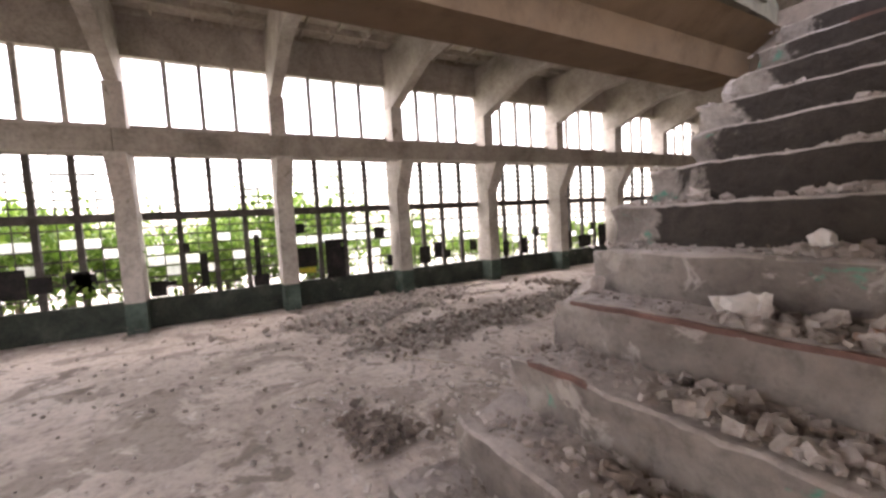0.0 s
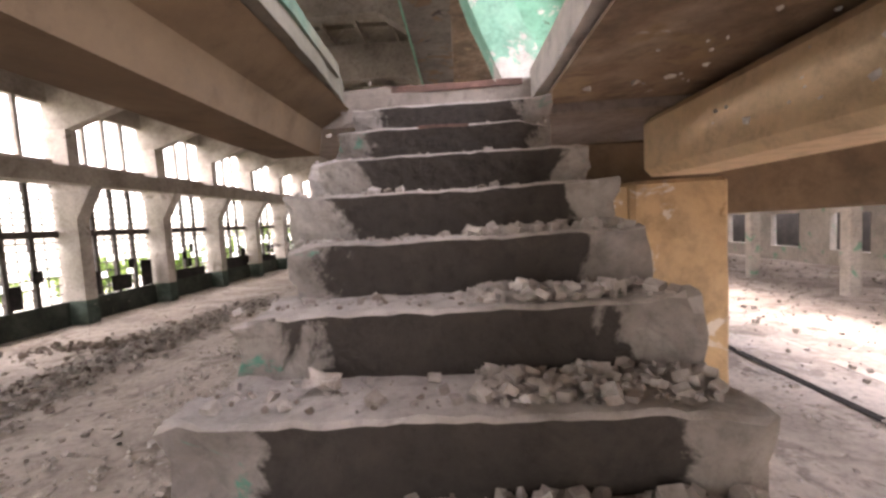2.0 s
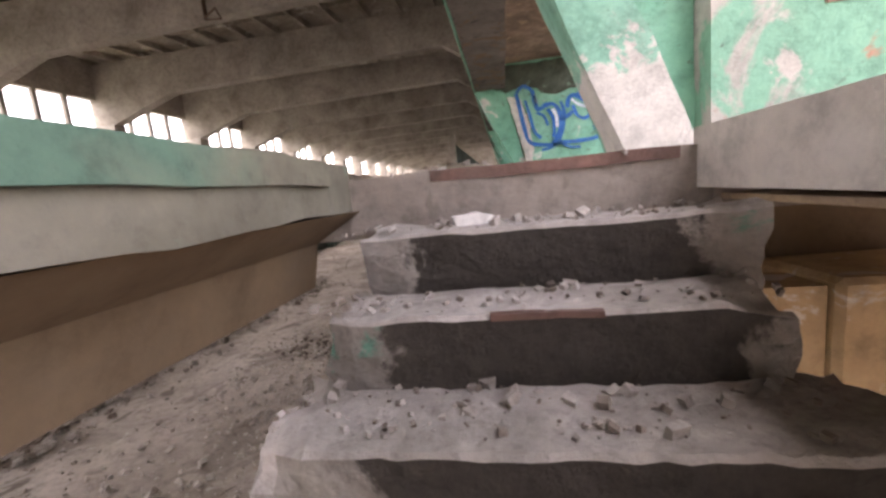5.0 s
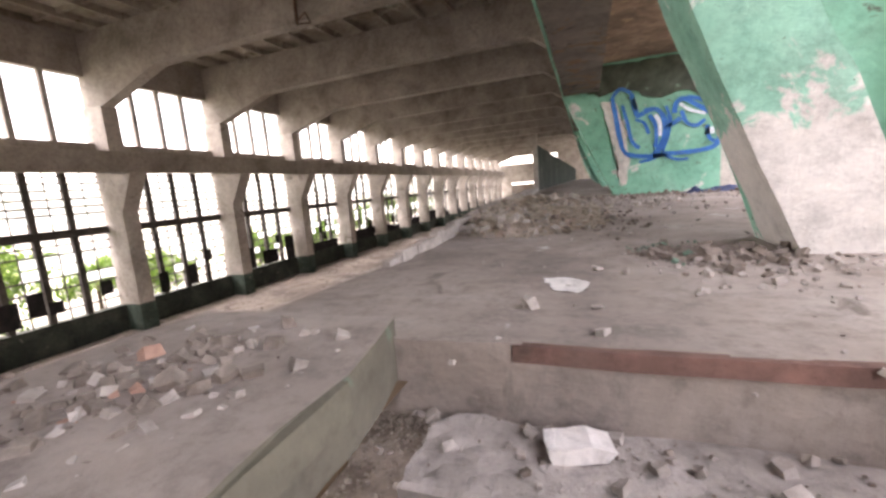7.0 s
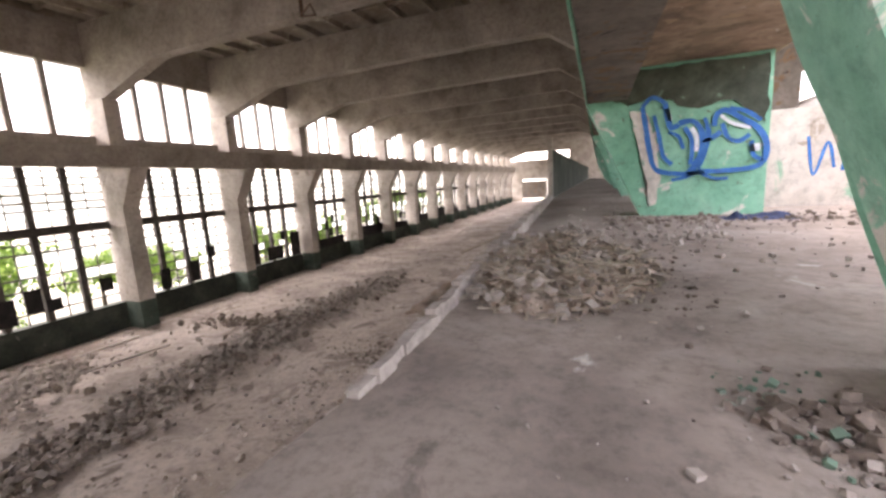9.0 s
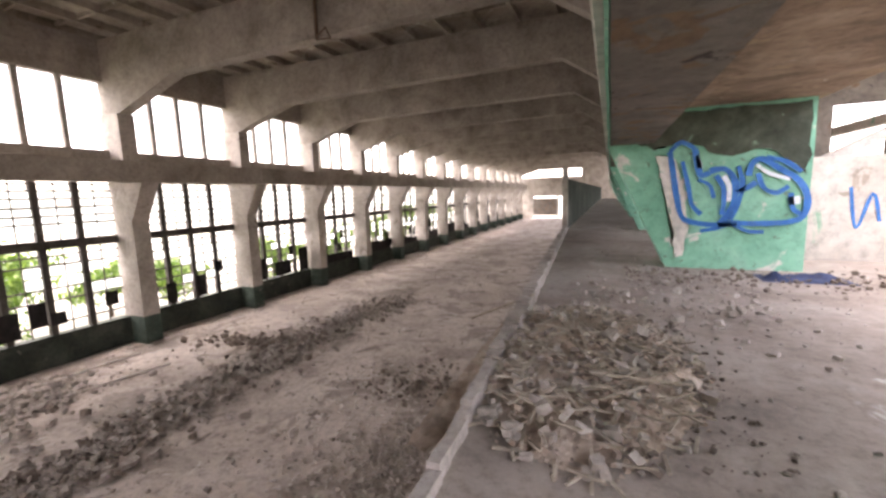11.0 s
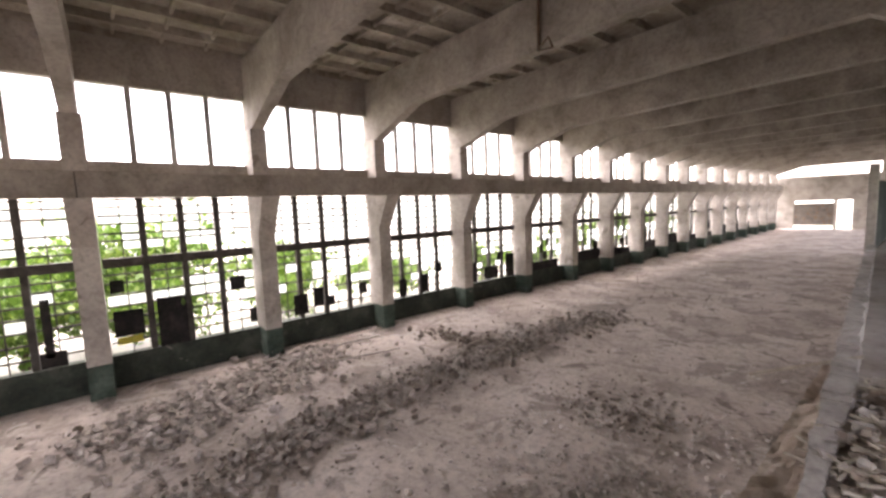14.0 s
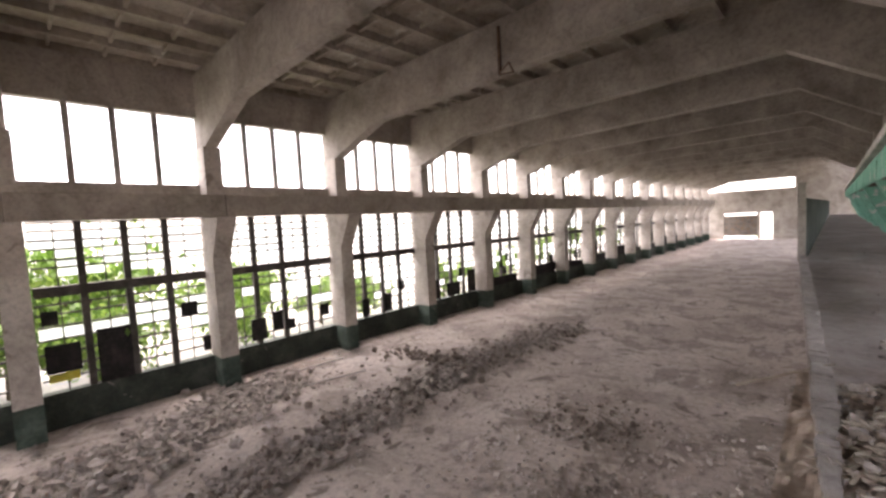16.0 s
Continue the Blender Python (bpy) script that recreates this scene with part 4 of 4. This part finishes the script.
G = piers[1]
# Ragged near-black coat over the top of the pier face.
blotch("dark_blotch", ((3.0, 6.95), (3.35, 6.80), (3.7, 6.9), (4.2, 6.66), (4.7, 6.74), (5.1, 6.4), (5.1, 7.3), (2.8, 7.3)), -0.018, M_NEARBLACK, G, "dark blotch across the pier top", 3.0)
blotch("bare_patch", ((3.36, 6.72), (3.6, 6.7), (3.72, 6.3), (3.82, 5.75), (3.74, 5.3), (3.66, 5.28), (3.62, 5.7), (3.5, 6.2)), -0.019, M_BARE, G, "bare pale plaster", 5.0, 0.045)
for pts, w, m in (
        (((3.54, 6.76), (3.59, 6.48), (3.65, 6.12), (3.73, 5.84), (3.90, 5.76), (4.17, 5.73), (4.30, 5.76)), 0.075, M_BLUE),
        (((4.30, 5.76), (4.62, 5.75), (4.98, 5.78), (5.11, 5.89), (5.12, 6.11), (5.01, 6.32), (4.81, 6.47), (4.62, 6.60), (4.51, 6.55), (4.48, 6.39)), 0.075, M_BLUE),
        (((3.84, 6.79), (3.89, 6.57), (3.93, 6.42), (4.03, 6.45)), 0.075, M_BLUE),
        (((4.03, 6.47), (4.21, 6.49), (4.33, 6.33), (4.34, 6.08), (4.27, 5.87), (4.17, 5.73)), 0.08, M_BLUE),
        (((4.11, 6.41), (4.20, 6.25), (4.22, 6.05), (4.20, 5.87)), 0.06, M_BLUE),
        (((4.35, 6.18), (4.50, 6.25), (4.57, 6.31)), 0.06, M_BLUE),
        (((3.96, 5.65), (4.14, 5.68), (4.32, 5.76)), 0.05, M_BLUE),
        (((4.33, 5.75), (4.50, 5.65), (4.69, 5.64)), 0.05, M_BLUE),
        (((3.54, 6.76), (3.67, 6.88), (3.84, 6.79)), 0.06, M_BLUE),
        (((4.95, 6.15), (4.98, 5.95), (5.09, 5.87)), 0.06, M_BLUE),
        (((3.70, 6.62), (3.78, 6.30), (3.84, 6.02), (3.96, 5.88)), 0.06, M_BLUE),
        (((4.58, 6.42), (4.66, 6.22), (4.80, 6.16), (4.92, 6.24)), 0.06, M_BLUE),
        (((4.36, 6.52), (4.42, 6.28), (4.38, 6.00), (4.30, 5.80)), 0.055, M_BLUE),
        (((4.66, 6.62), (4.86, 6.56), (5.04, 6.42)), 0.06, M_BLUE),
        (((3.90, 6.36), (4.04, 6.28), (4.10, 6.10)), 0.05, M_BLUE),
        (((3.87, 6.70), (3.92, 6.52)), 0.055, M_SPRAYWHITE),
        (((4.20, 6.40), (4.27, 6.25), (4.27, 6.05)), 0.06, M_SPRAYWHITE),
        (((4.56, 6.53), (4.71, 6.41), (4.93, 6.33)), 0.05, M_SPRAYWHITE),
        (((4.93, 6.05), (5.05, 6.06)), 0.1, M_SPRAYWHITE)):
    stroke("graffiti", pts, w * 1.15, -0.026, m, G, "blue sprayed graffiti line" if m is M_BLUE else "white sprayed highlight")
for pts in (((6.0, 6.2), (6.1, 5.6), (6.25, 6.1), (6.35, 5.7)), ((6.45, 5.65), (6.55, 6.3), (6.7, 5.7), (6.8, 6.2)), ((6.9, 6.25), (6.95, 5.6)), ((7.1, 5.7), (7.2, 6.2), (7.35, 5.75)), ((7.45, 6.1), (7.5, 5.6), (7.7, 5.7))):
    stroke("graffiti", pts, 0.05, 8.394, M_BLUE, lw, "blue sprayed scrawl")

# bare brick where the plaster has come off the wall beside the stairs
brick_me = mesh_from("brick", box(-0.12, 0.12, -0.006, 0.02, -0.03, 0.03, 0.004), M_BRICK)
for row in range(9):
    for col in range(5):
        x = 4.95 + 0.262 * col + (0.13 if row % 2 else 0)
        z = 5.80 + 0.075 * row
        if (x - 5.45) ** 2 / 0.35 + (z - 6.08) ** 2 / 0.09 < 1 + rng.uniform(-0.2, 0.2):
            shared("brick", brick_me, bw, (x, 1.592, z))
# broken slab and upright stones beside the stairs
for i, (x, y, sz) in enumerate(((4.35, 0.9, 0.2), (4.7, 0.75, 0.22), (5.1, 0.9, 0.25), (4.5, 0.5, 0.14))):
    lump("concrete_lump", x, y, H + (0.06 if y < 0.36 else 0), sz, M_PALE, "pale broken concrete chunk beside the stairs", "rubble", 90 + i, flat=0.8)

# pipe and a hanging bracket on the roof girder
bm = bmesh.new()
bmesh.ops.create_cone(bm, cap_ends=True, segments=8, radius1=0.06, radius2=0.06, depth=1.5, matrix=Matrix.Translation((-5.9, 11.74, 12.0)))
pp = tagged(part("hanging_pipe", bm, M_RUST), "short rusty pipe fixed to the roof girder", "pipe")
for a, b in (((-5.9, 11.7, 11.2), (-5.2, 11.5, 11.05)), ((-5.9, 11.7, 11.25), (-5.3, 11.4, 11.35)), ((-5.2, 11.5, 11.05), (-5.3, 11.4, 11.35))):
    bm = bmesh.new()
    a, b = Vector(a), Vector(b)
    bmesh.ops.create_cone(bm, cap_ends=True, segments=6, radius1=0.03, radius2=0.03, depth=(b - a).length, matrix=Matrix.Translation((a + b) / 2) @ (b - a).to_track_quat("Z", "Y").to_matrix().to_4x4())
    part("bracket_arm", bm, M_RUST, pp)



rc = random.Random(5)
for i in range(90):
    if i < 45:
        x, y, sz = -12.3 + rc.gauss(0, 1.2), 2.0 + rc.gauss(0, 2.2), rc.uniform(0.18, 0.5)
    elif i < 75:
        x, y, sz = -9.0 + rc.gauss(0, 0.6), rc.uniform(0, 16), rc.uniform(0.15, 0.38)
    else:
        x, y, sz = rc.uniform(-14, 0), rc.uniform(-4, 20), rc.uniform(0.15, 0.35)
    lump("rubble_chunk", x, y, 0.0, sz, M_RUBBLE if i % 3 else M_DARKRUBBLE, "broken concrete chunk lying on the hall floor", "rubble", 200 + i)
scatter("rubble_heap", band([(-3.6, -0.9), (-3.0, -0.4), (-2.6, -0.9)], 0.35), 300, (0.05, 0.3), M_DARKRUBBLE, "small dark heap of broken brick on the floor", "rubble", 51)
scatter("floor_dark_litter", band([(-3.6, 13.6), (-2.2, 12.6), (-3.0, 11.5), (-5.5, 12.2)], 0.5), 420, (0.03, 0.22), M_DARKRUBBLE, "dark litter in the middle of the hall floor", "debris", 52)


# ---- outside ----
def tree(seed, height, spread, label):
    r = random.Random(seed)
    t = empty("tree", label, "tree")
    bm = bmesh.new()

    def limb(a, b, r0, r1):
        d = (b - a)
        m = Matrix.Translation((a + b) / 2) @ d.to_track_quat("Z", "Y").to_matrix().to_4x4()
        bmesh.ops.create_cone(bm, segments=7, radius1=r0, radius2=r1, depth=d.length, matrix=m)
    top = Vector((0, 0, height * 0.55))
    limb(Vector((0, 0, -0.3)), top, 0.16, 0.1)
    tips = []
    for _ in range(7):
        a = top * r.uniform(0.5, 1.0)
        ang = r.uniform(0, 6.28)
        b = a + Vector((math.cos(ang) * spread * r.uniform(0.4, 0.8), math.sin(ang) * spread * r.uniform(0.4, 0.8), height * r.uniform(0.15, 0.4)))
        limb(a, b, 0.07, 0.02)
        tips.append(b)
    part("trunk", bm, M_BARK, t)
    vs, fs = [], []
    for _ in range(110):
        c = r.choice(tips) + Vector((r.gauss(0, spread * 0.3), r.gauss(0, spread * 0.3), r.gauss(0, height * 0.13)))
        rad = r.uniform(0.35, 0.8)
        for _ in range(28):
            p = c + Vector((r.gauss(0, rad * 0.5), r.gauss(0, rad * 0.5), r.gauss(0, rad * 0.4)))
            q = Euler((r.uniform(0, 6.3), r.uniform(0, 6.3), r.uniform(0, 6.3))).to_matrix()
            s = r.uniform(0.09, 0.2)
            o = len(vs)
            vs += [tuple(p + q @ Vector((x * s, y * s, 0))) for x, y in ((-1, 0), (0, -0.5), (1, 0), (0, 0.5))]
            fs.append((o, o + 1, o + 2, o + 3))
    me = bpy.data.meshes.new("crown")
    me.from_pydata(vs, [], fs)
    me.materials.append(M_LEAF)
    cr = new("crown", me)
    cr.parent = t
    return t


t1 = tree(1, 5.0, 2.2, "leafy green tree outside the windows")
t1.location = (-21.5, -6.5, -0.25)
t2 = tree(2, 3.6, 2.4, "bushy green shrub outside the windows")
t2.location = (-20.8, 2.0, -0.25)
for i, (x, y, s) in enumerate(((-22, -2.5, 1.0), (-20.6, -4.2, 1.1), (-21, -9.0, 1.3), (-23.5, -0.5, 1.4), (-20.8, 7.6, 0.9), (-25, 9.0, 1.5), (-24, 2.4, 1.5), (-21.5, 16.5, 1.0), (-20.9, 22.5, 1.0), (-21.5, 30, 1.1), (-21, -14, 1.4), (-24, 14.5, 1.0), (-25, -12, 1.3), (-23, 26, 1.1), (-22, 34, 1.0), (-24, 43, 1.3), (-26, 55, 1.5), (-26, 70, 1.5))):
    copy_thing((t1, t2)[i % 2], Matrix.Translation((x, y, -0.25)) @ Matrix.Rotation(i * 1.3, 4, "Z") @ Matrix.Scale(s * (1.0 if y < 4 else 0.8), 4))
